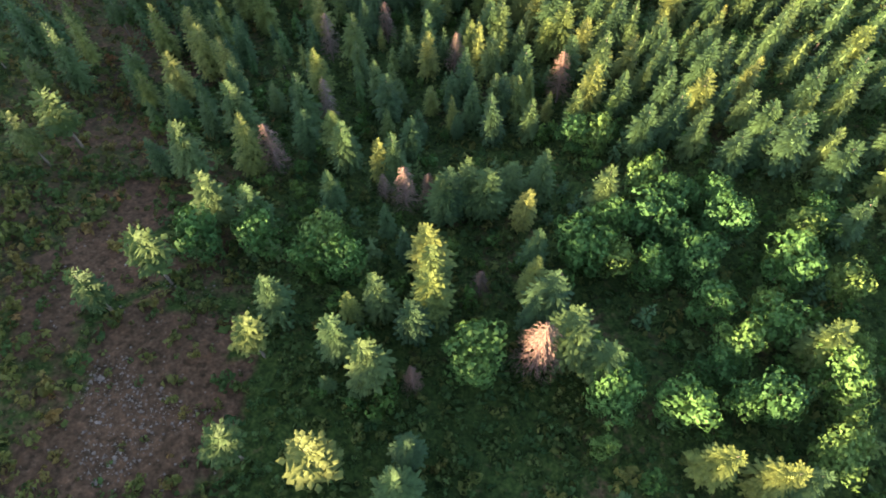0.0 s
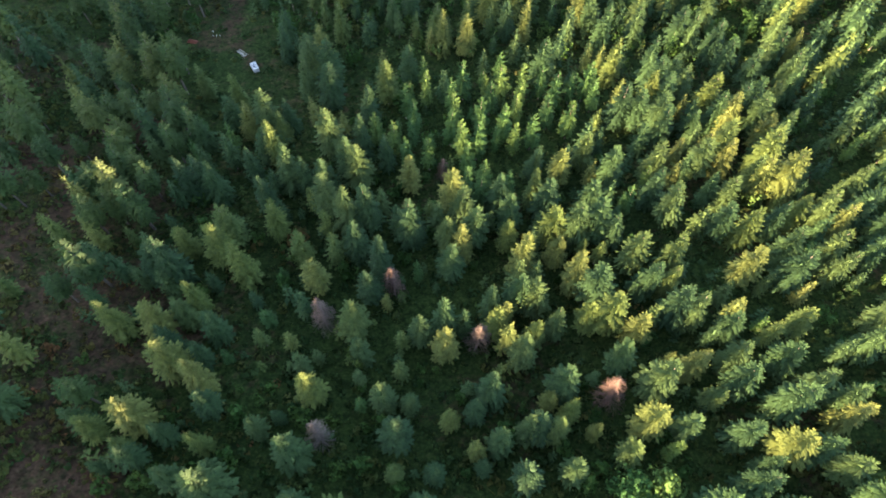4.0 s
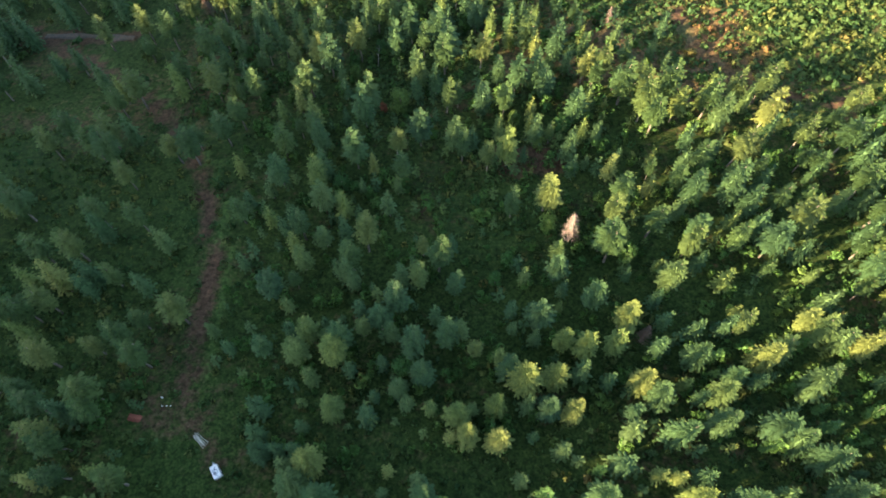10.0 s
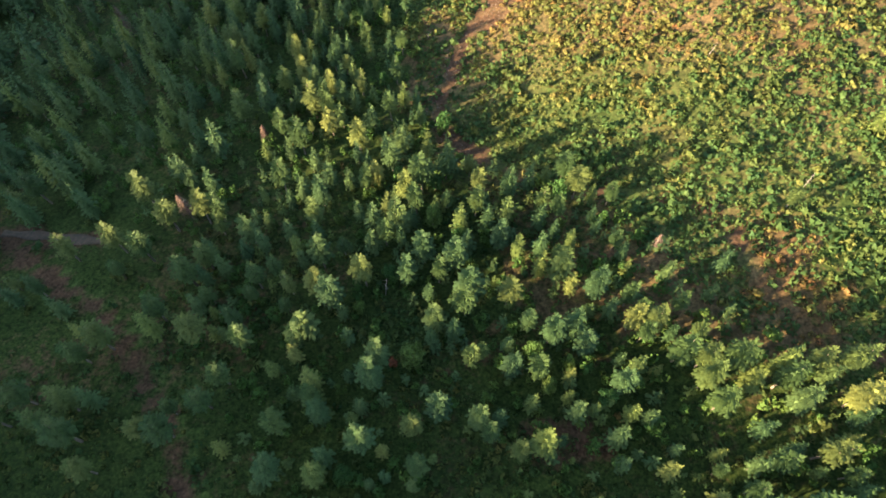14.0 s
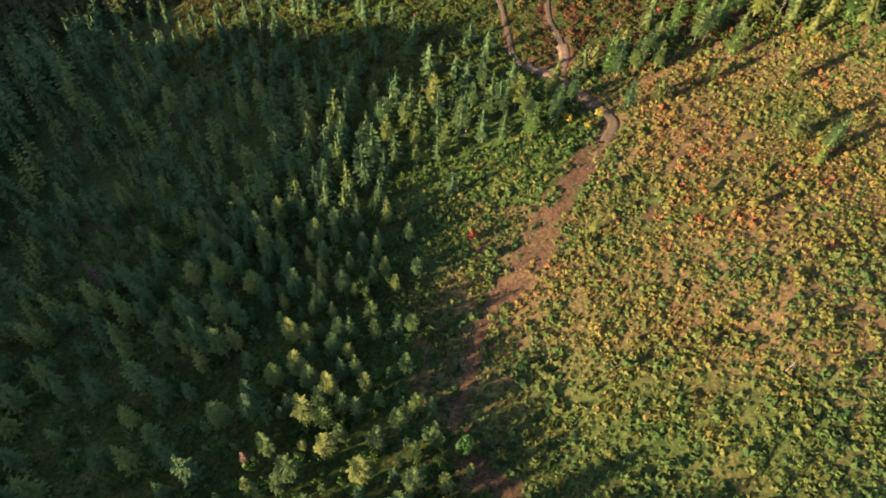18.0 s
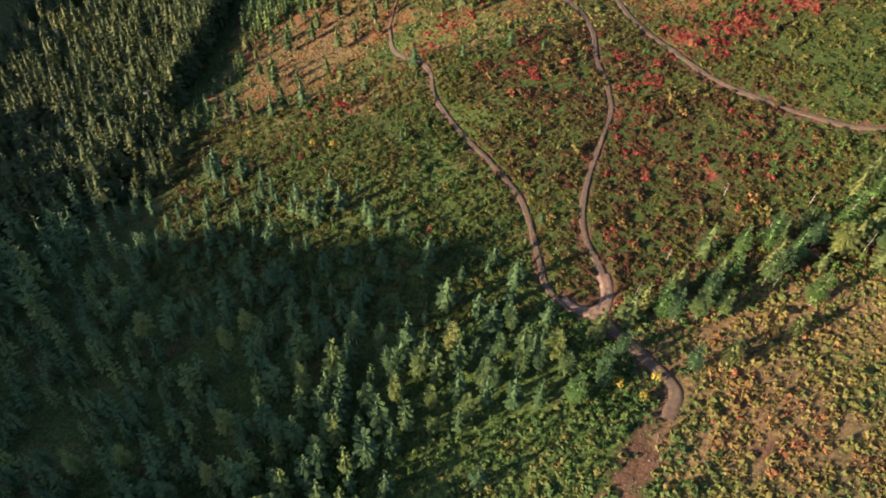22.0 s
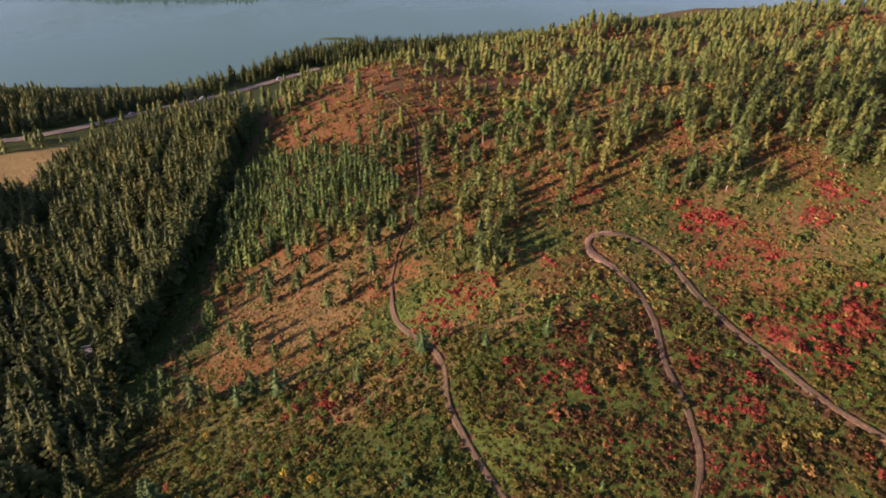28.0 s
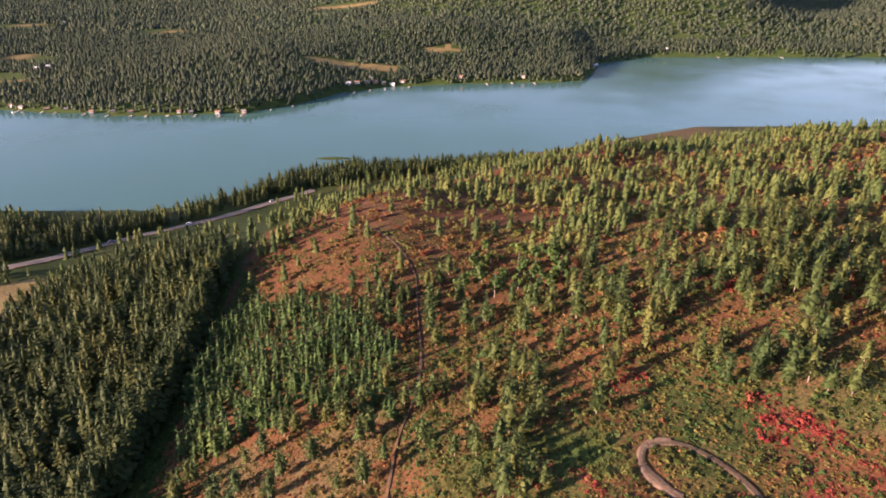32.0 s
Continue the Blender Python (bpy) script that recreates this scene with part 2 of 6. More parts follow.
RUBBLE_BAND = [(-2, 302), (5, 316), (9, 327), (14, 333), (22, 343.5), (29, 348), (31, 344), (26, 335), (19, 325), (15, 315), (9, 307), (3, 299)]
RUST_HEATH = [(42, 241), (47, 233), (43, 226), (45, 217), (54, 213), (64, 217), (62, 225), (54, 231), (60, 235), (54, 239)]
LOOP_OPEN = [(2, 480), (0, 526), (18, 538), (48, 536), (62, 522), (84, 505), (100, 480)]
SHADE_EDGE = [(-112, 400), (-60, 385), (-20, 372), (6, 366), (4, 384), (-25, 404), (-55, 424), (-100, 455)]
RED_SLOPE = [(-97, 506), (-60, 500), (-36, 512), (-38, 552), (-60, 552), (-90, 556)]
FAR_FIELDS = [(-574, 1790, 75, 75), (-690, 1505, 62, 55), (-680, 1400, 62, 42), (-250, 2070, 90, 100), (-108, 1478, 55, 46), (-700, 2640, 360, 210), (1500, 2300, 270, 170), (-900, 1830, 70, 70), (-20, 1570, 40, 40), (-190, 1482, 44, 42), (-330, 1730, 40, 60), (500, 1760, 40, 30)]


def far_field(x, y):
    hit = np.zeros(np.shape(x), bool)
    wx, wy = x + 40 * (vnoise(x, y, 60, 12) - 0.5), y + 40 * (vnoise(x, y, 60, 13) - 0.5)
    for cx, cy, sx, sy in FAR_FIELDS:
        hit |= ((wx - cx) / (0.9 * sx)) ** 2 + ((wy - cy) / (0.5 * sy)) ** 2 < 1
    return hit


def hill_pines(x, y):
    """Share of trees on the open hill: few at its foot, thicker behind."""
    d = 0.26 + 0.80 * np.clip((y - 490) / 70, 0, 1) + 0.08 * np.clip((y - 600) / 160, 0, 1)
    d = d * (0.12 + 2.6 * vnoise(x, y, 24, 14) ** 2.2) + 0.12 * np.clip((x - 60) / 60, 0, 1) * np.clip((y - 490) / 60, 0, 1)
    d = np.where(y > 620, d * (0.45 + 1.1 * vnoise(x, y, 38, 18)), d)
    return np.where(y > 480, d, np.where((y > 385) & (x < -20), 0.14 * vnoise(x, y, 13, 17) ** 2, 0.03))


def tree_share(x, y):
    """How thickly trees stand, from 0 to 1."""
    lump = vnoise(x, y, 14, 15)
    d = hill_pines(x, y)
    left = (x < -52) & (y < 262)
    d = np.where(left, 0.12 + 0.30 * lump, d)
    d = np.where(inside(SPRUCE_STAND, x, y), 0.62 + 0.38 * lump, d)
    d = np.where(inside(BROADLEAF_STAND, x, y), 0.8, d)
    d = np.where(inside(DEEP_STAND, x, y), 0.6 + 0.4 * lump, d)
    d = np.where((x < -70) & (x > -130) & (y > 250) & (y < 330), 0.45, d)
    d = np.where(inside(SHORE_STAND, x, y), 0.9, d)
    d = np.where(inside(PINE_BELT, x, y), np.where(np.hypot(x - 17, y - 374) < 6, 0.0, 0.6), d)
    d = np.where(inside(KNOB, x, y), 0.10 + 0.4 * lump ** 2, d)
    d = np.where(inside(THIN_SLOPE, x, y), 0.26 + 0.6 * lump ** 2, d)
    d = np.where(inside(GLADE, x, y), 0.05, d)
    d = np.where(inside(LOOP_OPEN, x, y, 3), 0.05, d)
    d = np.where(inside(SHADE_EDGE, x, y) & ~inside(DEEP_STAND, x, y), 0.35 + 0.6 * lump, d)
    d = np.where(inside(YOUNG_STAND, x, y), 0.85, d)
    d = np.where(inside(GREEN_GROVE, x, y), 0.9, d)
    d = np.where(inside(BUSH_GAP, x, y), 0.10, d)
    d = np.where(inside(RED_SLOPE, x, y), 0.16 + 0.6 * lump ** 2, d)
    d = np.where(inside(CAMP_MEADOW, x, y, 1.5) | inside(FIELD, x, y, 1) | inside(ROAD_MEADOW, x, y, 2) | inside(CORRIDOR, x, y, 1.5), 0.0, d)
    d = np.where(inside(HAMLET, x, y, 2), 0.45, d)
    d = np.where((y < 12) & (x < 14), 0.02, d)
    z = ground_height(x, y)
    lake_gap = road_gap(x, y, {"lake_road": LINES["lake_road"]})
    d = np.where((lake_gap < 5) | (lake_gap < 16) & inside(DEEP_STAND, x, y), 0.0, d)
    return np.where((z < LAKE + 2) | (road_gap(x, y) < 1.6) | (road_gap(x, y, {"camp": PATH_LINES["camp"]}) < 1.8), 0.0, d)


def scatter(x0, x1, y0, y1, step, share, seed):
    """Places on a shaken grid, kept by their share."""
    rng = np.random.default_rng(seed)
    gx, gy = np.meshgrid(np.arange(x0, x1, step), np.arange(y0, y1, step))
    gx = gx + (np.arange(gx.shape[0])[:, None] % 2) * step / 2
    x = (gx + rng.uniform(-0.42, 0.42, gx.shape) * step).ravel()
    y = (gy + rng.uniform(-0.42, 0.42, gy.shape) * step).ravel()
    keep = rng.random(x.shape) < share(x, y)
    return x[keep], y[keep], rng


# ---- materials ----
def node_material(name):
    m = bpy.data.materials.new(name)
    m.use_nodes = True
    n = m.node_tree.nodes
    return m, n, m.node_tree.links, n["Principled BSDF"]


def ramp(n, stops):
    r = n.new("ShaderNodeValToRGB")
    e = r.color_ramp.elements
    while len(e) < len(stops):
        e.new(0.5)
    for k, (p, c) in zip(e, stops):
        k.position, k.color = p, (*c, 1)
    return r


def noise_node(n, l, scale, detail=4, coords=None):
    t = n.new("ShaderNodeTexNoise")
    t.inputs["Scale"].default_value, t.inputs["Detail"].default_value = scale / UNIT, detail
    if coords is None:
        geo = n.new("ShaderNodeNewGeometry")
        coords = geo.outputs["Position"]
    l.new(coords, t.inputs["Vector"])
    return t


def mix(n, l, kind, fac, a, b):
    k = n.new("ShaderNodeMix")
    k.data_type, k.blend_type = "RGBA", kind
    for sock, v in ((k.inputs[0], fac), (k.inputs[6], a), (k.inputs[7], b)):
        if isinstance(v, (int, float)):
            sock.default_value = v
        elif isinstance(v, tuple):
            sock.default_value = (*v, 1)
        else:
            l.new(v, sock)
    return k.outputs[2]


def foliage(name, stops, each=True, gleam=0.13):
    """Leaves or needles: a colour for each plant, grain within it, some light through the leaf."""
    m, n, l, p = node_material(name)
    r = ramp(n, stops)
    if each:
        src = n.new("ShaderNodeObjectInfo").outputs["Random"]
    else:
        at = n.new("ShaderNodeAttribute")
        at.attribute_name = "tone"
        src = at.outputs["Fac"]
    l.new(src, r.inputs[0])
    grain = noise_node(n, l, 1.7, 3)
    gr = ramp(n, [(0.3, (0.55, 0.6, 0.55)), (0.75, (1.35, 1.3, 1.2))])
    l.new(grain.outputs["Fac"], gr.inputs[0])
    col = mix(n, l, "MULTIPLY", 1.0, r.outputs[0], gr.outputs[0])
    l.new(col, p.inputs["Base Color"])
    p.inputs["Roughness"].default_value = 0.75
    p.inputs["Specular IOR Level"].default_value = 0.2
    tr = n.new("ShaderNodeBsdfTranslucent")
    l.new(col, tr.inputs["Color"])
    ms = n.new("ShaderNodeMixShader")
    ms.inputs[0].default_value = gleam
    l.new(p.outputs[0], ms.inputs[1])
    l.new(tr.outputs[0], ms.inputs[2])
    l.new(ms.outputs[0], n["Material Output"].inputs["Surface"])
    return m


SPRUCE_STOPS = [(0.0, (0.028, 0.060, 0.022)), (0.35, (0.040, 0.080, 0.026)), (0.6, (0.058, 0.094, 0.028)), (0.8, (0.086, 0.120, 0.026)), (1.0, (0.130, 0.146, 0.036))]
PINE_STOPS = [(0.0, (0.032, 0.058, 0.017)), (0.5, (0.056, 0.080, 0.021)), (1.0, (0.092, 0.098, 0.024))]
LEAF_STOPS = [(0.0, (0.034, 0.092, 0.024)), (0.6, (0.052, 0.122, 0.028)), (1.0, (0.094, 0.145, 0.032))]
SHRUB_STOPS = [(0.0, (0.028, 0.070, 0.020)), (0.25, (0.050, 0.092, 0.024)), (0.45, (0.108, 0.116, 0.028)), (0.62, (0.152, 0.116, 0.034)), (0.76, (0.175, 0.085, 0.034)), (0.88, (0.200, 0.050, 0.030)), (1.0, (0.215, 0.026, 0.028))]
DEAD_STOPS = [(0.0, (0.12, 0.080, 0.066)), (0.5, (0.15, 0.092, 0.075)), (1.0, (0.17, 0.132, 0.118))]
M_SPRUCE, M_SPRUCE_MASS = foliage("spruce_needles", SPRUCE_STOPS), foliage("spruce_needles_stand", SPRUCE_STOPS, False)
# darker than the other spruces: the left slope's shade is put into this colour
M_DEEP = foliage("shade_dark_spruce_needles", [(0.0, (0.022, 0.039, 0.011)), (0.5, (0.037, 0.055, 0.013)), (1.0, (0.074, 0.079, 0.017))], False, 0.2)
M_PINE, M_PINE_MASS = foliage("pine_needles", [(0.0, (0.030, 0.060, 0.017)), (0.5, (0.046, 0.080, 0.020)), (1.0, (0.080, 0.102, 0.025))]), foliage("pine_needles_stand", PINE_STOPS, False, 0.25)
LARCH_STOPS = [(0.0, (0.042, 0.092, 0.024)), (0.6, (0.060, 0.120, 0.028)), (1.0, (0.088, 0.138, 0.030))]
M_LARCH = foliage("larch_needles", LARCH_STOPS, True, 0.2)
M_LEAF = foliage("broad_leaves", LEAF_STOPS, True, 0.22)
M_THICKET = foliage("thicket_leaves", [(0.0, (0.030, 0.078, 0.016)), (0.6, (0.050, 0.108, 0.020)), (1.0, (0.085, 0.128, 0.026))], False, 0.25)
M_YOUNG = foliage("young_conifer_needles", [(0.0, (0.024, 0.052, 0.013)), (0.6, (0.040, 0.078, 0.016)), (1.0, (0.072, 0.102, 0.020))], False, 0.15)
# paler and greyer-blue than near needles: distance haze painted into the colour
M_HAZY_FAR_MASS = foliage("hazy_far_conifer_needles", [(0.0, (0.064, 0.092, 0.060)), (0.5, (0.080, 0.106, 0.066)), (1.0, (0.100, 0.120, 0.074))], False, 0.45)
M_RIDGE = foliage("ridge_pine_needles", [(0.0, (0.054, 0.088, 0.028)), (0.5, (0.082, 0.112, 0.032)), (1.0, (0.122, 0.136, 0.037))], False, 0.35)
M_SHRUB = foliage("shrub_leaves", SHRUB_STOPS, False, 0.35)
HEATH_STOPS = [(0.0, (0.026, 0.053, 0.011)), (0.22, (0.058, 0.079, 0.016)), (0.42, (0.099, 0.092, 0.019)), (0.58, (0.065, 0.048, 0.018)), (0.76, (0.076, 0.04, 0.018)), (0.88, (0.19, 0.048, 0.03)), (1.0, (0.21, 0.026, 0.028))]
M_HEATH = foliage("heath_leaves", HEATH_STOPS, False, 0.45)
M_DEAD = foliage("dead_twigs", DEAD_STOPS, True, 0.05)


def plain(name, stops, scale, rough=0.85, relief=0.3, metal=0.0):
    m, n, l, p = node_material(name)
    t = noise_node(n, l, scale, 6)
    big = noise_node(n, l, scale / 9, 3)
    r = ramp(n, stops)
    l.new(t.outputs["Fac"], r.inputs[0])
    g = ramp(n, [(0.3, (0.75, 0.75, 0.75)), (0.7, (1.2, 1.2, 1.2))])
    l.new(big.outputs["Fac"], g.inputs[0])
    l.new(mix(n, l, "MULTIPLY", 1.0, r.outputs[0], g.outputs[0]), p.inputs["Base Color"])
    p.inputs["Roughness"].default_value, p.inputs["Metallic"].default_value = rough, metal
    b = n.new("ShaderNodeBump")
    b.inputs["Strength"].default_value, b.inputs["Distance"].default_value = relief, 0.05
    l.new(t.outputs["Fac"], b.inputs["Height"])
    l.new(b.outputs[0], p.inputs["Normal"])
    return m


M_BARK = plain("bark", [(0.3, (0.09, 0.07, 0.05)), (0.7, (0.20, 0.16, 0.12))], 6)
M_TRACK = plain("track_earth", [(0.32, (0.028, 0.028, 0.011)), (0.5, (0.051, 0.034, 0.017)), (0.72, (0.082, 0.049, 0.027))], 1.3)
M_PATH = plain("overgrown_path_earth", [(0.3, (0.026, 0.024, 0.008)), (0.5, (0.052, 0.026, 0.010)), (0.75, (0.088, 0.042, 0.018))], 0.9)
M_RUT = plain("rut_earth", [(0.3, (0.036, 0.026, 0.013)), (0.5, (0.062, 0.037, 0.019)), (0.75, (0.094, 0.056, 0.030))], 1.6)
M_WORN = plain("worn_pale_earth", [(0.3, (0.070, 0.046, 0.026)), (0.5, (0.118, 0.076, 0.046)), (0.75, (0.170, 0.114, 0.076))], 0.9)
M_ASPHALT = plain("asphalt", [(0.3, (0.085, 0.080, 0.074)), (0.7, (0.13, 0.122, 0.112))], 0.8)
M_SHOULDER = plain("road_gravel", [(0.3, (0.13, 0.095, 0.065)), (0.7, (0.22, 0.16, 0.115))], 0.9)
M_STONE = plain("stone", [(0.3, (0.070, 0.052, 0.036)), (0.7, (0.155, 0.122, 0.092))], 3.0)
M_WHITE = plain("white_paint", [(0.3, (0.62, 0.57, 0.50)), (0.7, (0.76, 0.71, 0.64))], 2.0, 0.4, 0.05)


def ground_material():
    """Grass, dry litter and bare red earth, mixed by the plan's cover values."""
    m, n, l, p = node_material("ground_cover")
    fine, mid, wide, tiny = noise_node(n, l, 2.6, 8), noise_node(n, l, 0.45, 6), noise_node(n, l, 0.05, 3), noise_node(n, l, 1.5, 5)
    grass = ramp(n, [(0.25, (0.010, 0.020, 0.005)), (0.5, (0.026, 0.046, 0.010)), (0.8, (0.062, 0.080, 0.020))])
    l.new(fine.outputs["Fac"], grass.inputs[0])
    dry = ramp(n, [(0.25, (0.050, 0.040, 0.018)), (0.5, (0.098, 0.070, 0.032)), (0.8, (0.175, 0.122, 0.056))])
    l.new(fine.outputs["Fac"], dry.inputs[0])
    earth = ramp(n, [(0.25, (0.038, 0.023, 0.013)), (0.55, (0.076, 0.044, 0.025)), (0.85, (0.135, 0.086, 0.054))])
    l.new(fine.outputs["Fac"], earth.inputs[0])

    def mask(name, gain):
        at = n.new("ShaderNodeAttribute")
        at.attribute_name = name
        add = n.new("ShaderNodeMath")
        add.operation = "MULTIPLY_ADD"
        l.new(mid.outputs["Fac"], add.inputs[0])
        add.inputs[1].default_value = gain
        l.new(at.outputs["Fac"], add.inputs[2])
        fray = n.new("ShaderNodeMath")
        fray.operation = "MULTIPLY_ADD"
        l.new(tiny.outputs["Fac"], fray.inputs[0])
        fray.inputs[1].default_value = 0.42
        l.new(add.outputs[0], fray.inputs[2])
        r = ramp(n, [(0.80, (0, 0, 0)), (1.0, (1, 1, 1))])
        l.new(fray.outputs[0], r.inputs[0])
        return r.outputs[0]

    col = mix(n, l, "MIX", mask("dry", 0.5), grass.outputs[0], dry.outputs[0])
    rust = ramp(n, [(0.25, (0.052, 0.025, 0.012)), (0.5, (0.105, 0.047, 0.021)), (0.8, (0.175, 0.088, 0.040))])
    l.new(fine.outputs["Fac"], rust.inputs[0])
    col = mix(n, l, "MIX", mask("rust", 0.5), col, rust.outputs[0])
    lush = ramp(n, [(0.25, (0.026, 0.048, 0.011)), (0.5, (0.046, 0.078, 0.018)), (0.8, (0.085, 0.106, 0.028))])
    l.new(fine.outputs["Fac"], lush.inputs[0])
    col = mix(n, l, "MIX", mask("lush", 0.5), col, lush.outputs[0])
    scarlet = ramp(n, [(0.25, (0.085, 0.024, 0.018)), (0.5, (0.150, 0.034, 0.026)), (0.8, (0.210, 0.060, 0.036))])
    l.new(fine.outputs["Fac"], scarlet.inputs[0])
    col = mix(n, l, "MIX", mask("red", 0.5), col, scarlet.outputs[0])
    straw = ramp(n, [(0.25, (0.145, 0.112, 0.044)), (0.5, (0.225, 0.172, 0.070)), (0.8, (0.31, 0.240, 0.105))])
    l.new(fine.outputs["Fac"], straw.inputs[0])
    col = mix(n, l, "MIX", mask("straw", 0.5), col, straw.outputs[0])
    col = mix(n, l, "MIX", mask("bare", 0.5), col, earth.outputs[0])
    vary = ramp(n, [(0.3, (0.8, 0.82, 0.8)), (0.7, (1.15, 1.1, 1.05))])
    l.new(wide.outputs["Fac"], vary.inputs[0])
    clod = noise_node(n, l, 1.1, 6)
    speck = ramp(n, [(0.32, (0.42, 0.46, 0.44)), (0.55, (1.0, 1.0, 1.0)), (0.75, (1.3, 1.2, 1.1))])
    l.new(clod.outputs["Fac"], speck.inputs[0])
    col = mix(n, l, "MULTIPLY", 1.0, col, speck.outputs[0])
    l.new(mix(n, l, "MULTIPLY", 1.0, col, vary.outputs[0]), p.inputs["Base Color"])
    p.inputs["Roughness"].default_value = 0.95
    p.inputs["Specular IOR Level"].default_value = 0.1
    b = n.new("ShaderNodeBump")
    b.inputs["Strength"].default_value, b.inputs["Distance"].default_value = 0.6, 0.25
    l.new(fine.outputs["Fac"], b.inputs["Height"])
    l.new(b.outputs[0], p.inputs["Normal"])
    return m


M_GROUND = ground_material()


def water_material():
    m, n, l, p = node_material("lake_water")
    p.inputs["Base Color"].default_value = (0.046, 0.112, 0.094, 1)
    p.inputs["Specular IOR Level"].default_value = 0.36
    p.inputs["Roughness"].default_value = 0.12
    p.inputs["IOR"].default_value = 1.33
    t, w = noise_node(n, l, 0.25, 4), noise_node(n, l, 0.012, 3)
    b = n.new("ShaderNodeBump")
    b.inputs["Strength"].default_value, b.inputs["Distance"].default_value = 0.12, 0.5
    l.new(t.outputs["Fac"], b.inputs["Height"])
    l.new(b.outputs[0], p.inputs["Normal"])
    r = ramp(n, [(0.35, (0.08, 0.08, 0.08)), (0.65, (0.24, 0.24, 0.24))])
    l.new(w.outputs["Fac"], r.inputs[0])
    l.new(r.outputs[0], p.inputs["Roughness"])
    return m


M_WATER = water_material()

# ---- mesh helpers ----
def mesh_from(name, verts, faces, material, tone=None, values=None):
    """A mesh from arrays: verts (n, 3), faces (m, 3 or 4)."""
    me = bpy.data.meshes.new(name)
    verts, faces = np.asarray(verts, np.float32), np.asarray(faces, np.int32)
    k = faces.shape[1]
    me.vertices.add(len(verts))
    me.vertices.foreach_set("co", verts.ravel())
    me.loops.add(faces.size)
    me.loops.foreach_set("vertex_index", faces.ravel())
    me.polygons.add(len(faces))
    me.polygons.foreach_set("loop_start", np.arange(0, faces.size, k, dtype=np.int32))
    for key, v in dict(values or {}, **({} if tone is None else {"tone": tone})).items():
        me.attributes.new(key, "FLOAT", "POINT").data.foreach_set("value", np.asarray(v, np.float32))
    me.update(calc_edges=True)
    me.materials.append(material)
    return me


def part(name, bm, material, parent, label=""):
    """Links a bmesh as one mesh object under a thing or a part."""
    me = bpy.data.meshes.new(name)
    bm.to_mesh(me)
    bm.free()
    me.materials.append(material)
    ob = new(name, me)
    ob.parent = parent
    return tagged(ob, label)


def thing(name, at, label, category, group="", turn=0.0, size=1.0):
    ob = new(name)
    ob.empty_display_size = 0.2
    ob.location, ob.rotation_euler, ob.scale = at, (0, 0, turn), (size, size, size)
    return tagged(ob, label, category, group)


def ground_at(x, y):
    return float(ground_height(np.array([x]), np.array([y]))[0])


# ---- plant shapes ----
def trunk_shape(height, r0, sides=6, top=0.9):
    a = np.arange(sides) * 2 * np.pi / sides
    ring = np.stack([np.cos(a), np.sin(a), 0 * a], 1)
    v = np.concatenate([ring * r0 - [0, 0, 0.4], ring * r0 * 0.6 + [0.05, 0, height * 0.5], ring * 0.02 + [0, 0, height * top]])
    f = []
    for lv in (0, sides):
        for i in range(sides):
            j = (i + 1) % sides
            f += [(lv + i, lv + j, lv + sides + j), (lv + i, lv + sides + j, lv + sides + i)]
    return v, np.array(f)


def tier_crown(rng, height, radius, tiers, teeth, bottom=0.1, blunt=0.0, gaps=0.05, steep=1.7):
    """A conifer's crown as ragged, down-hanging skirts of boughs, tier over tier."""
    v, f = [], []
    for i in range(tiers):
        h = bottom + (0.93 - bottom) * (i + 0.3 * rng.random()) / tiers
        k = 1 - (h - bottom) / (1 - bottom)
        r = radius * (k ** (0.9 - 0.5 * blunt) + 0.04)
        gap = (1 - bottom) / tiers * height
        n0, turn = len(v), rng.random() * 6.283
        v.append(np.array([rng.normal(0, 0.05), rng.normal(0, 0.05), min(h * height + gap * steep, height * 1.02)]))
        n = max(4, int(round(teeth * (0.55 + 0.45 * k))))
        for j in range(n):
            for half, reach, drop in ((0.0, rng.uniform(0.5, 0.72), rng.uniform(0.1, 0.4)), (0.5, rng.uniform(0.8, 1.2), rng.uniform(-0.45, 0.0))):
                a = turn + 6.283 * (j + half + rng.uniform(-0.16, 0.16)) / n
                v.append(np.array([r * reach * math.cos(a), r * reach * math.sin(a), h * height + drop * gap]))
        for j in range(n):
            if rng.random() < gaps:
                continue
            a, t, c = n0 + 1 + 2 * j, n0 + 2 + 2 * j, n0 + 1 + 2 * ((j + 1) % n)
            f += [(n0, a, t), (n0, t, c)]
    return np.array(v), np.array(f)


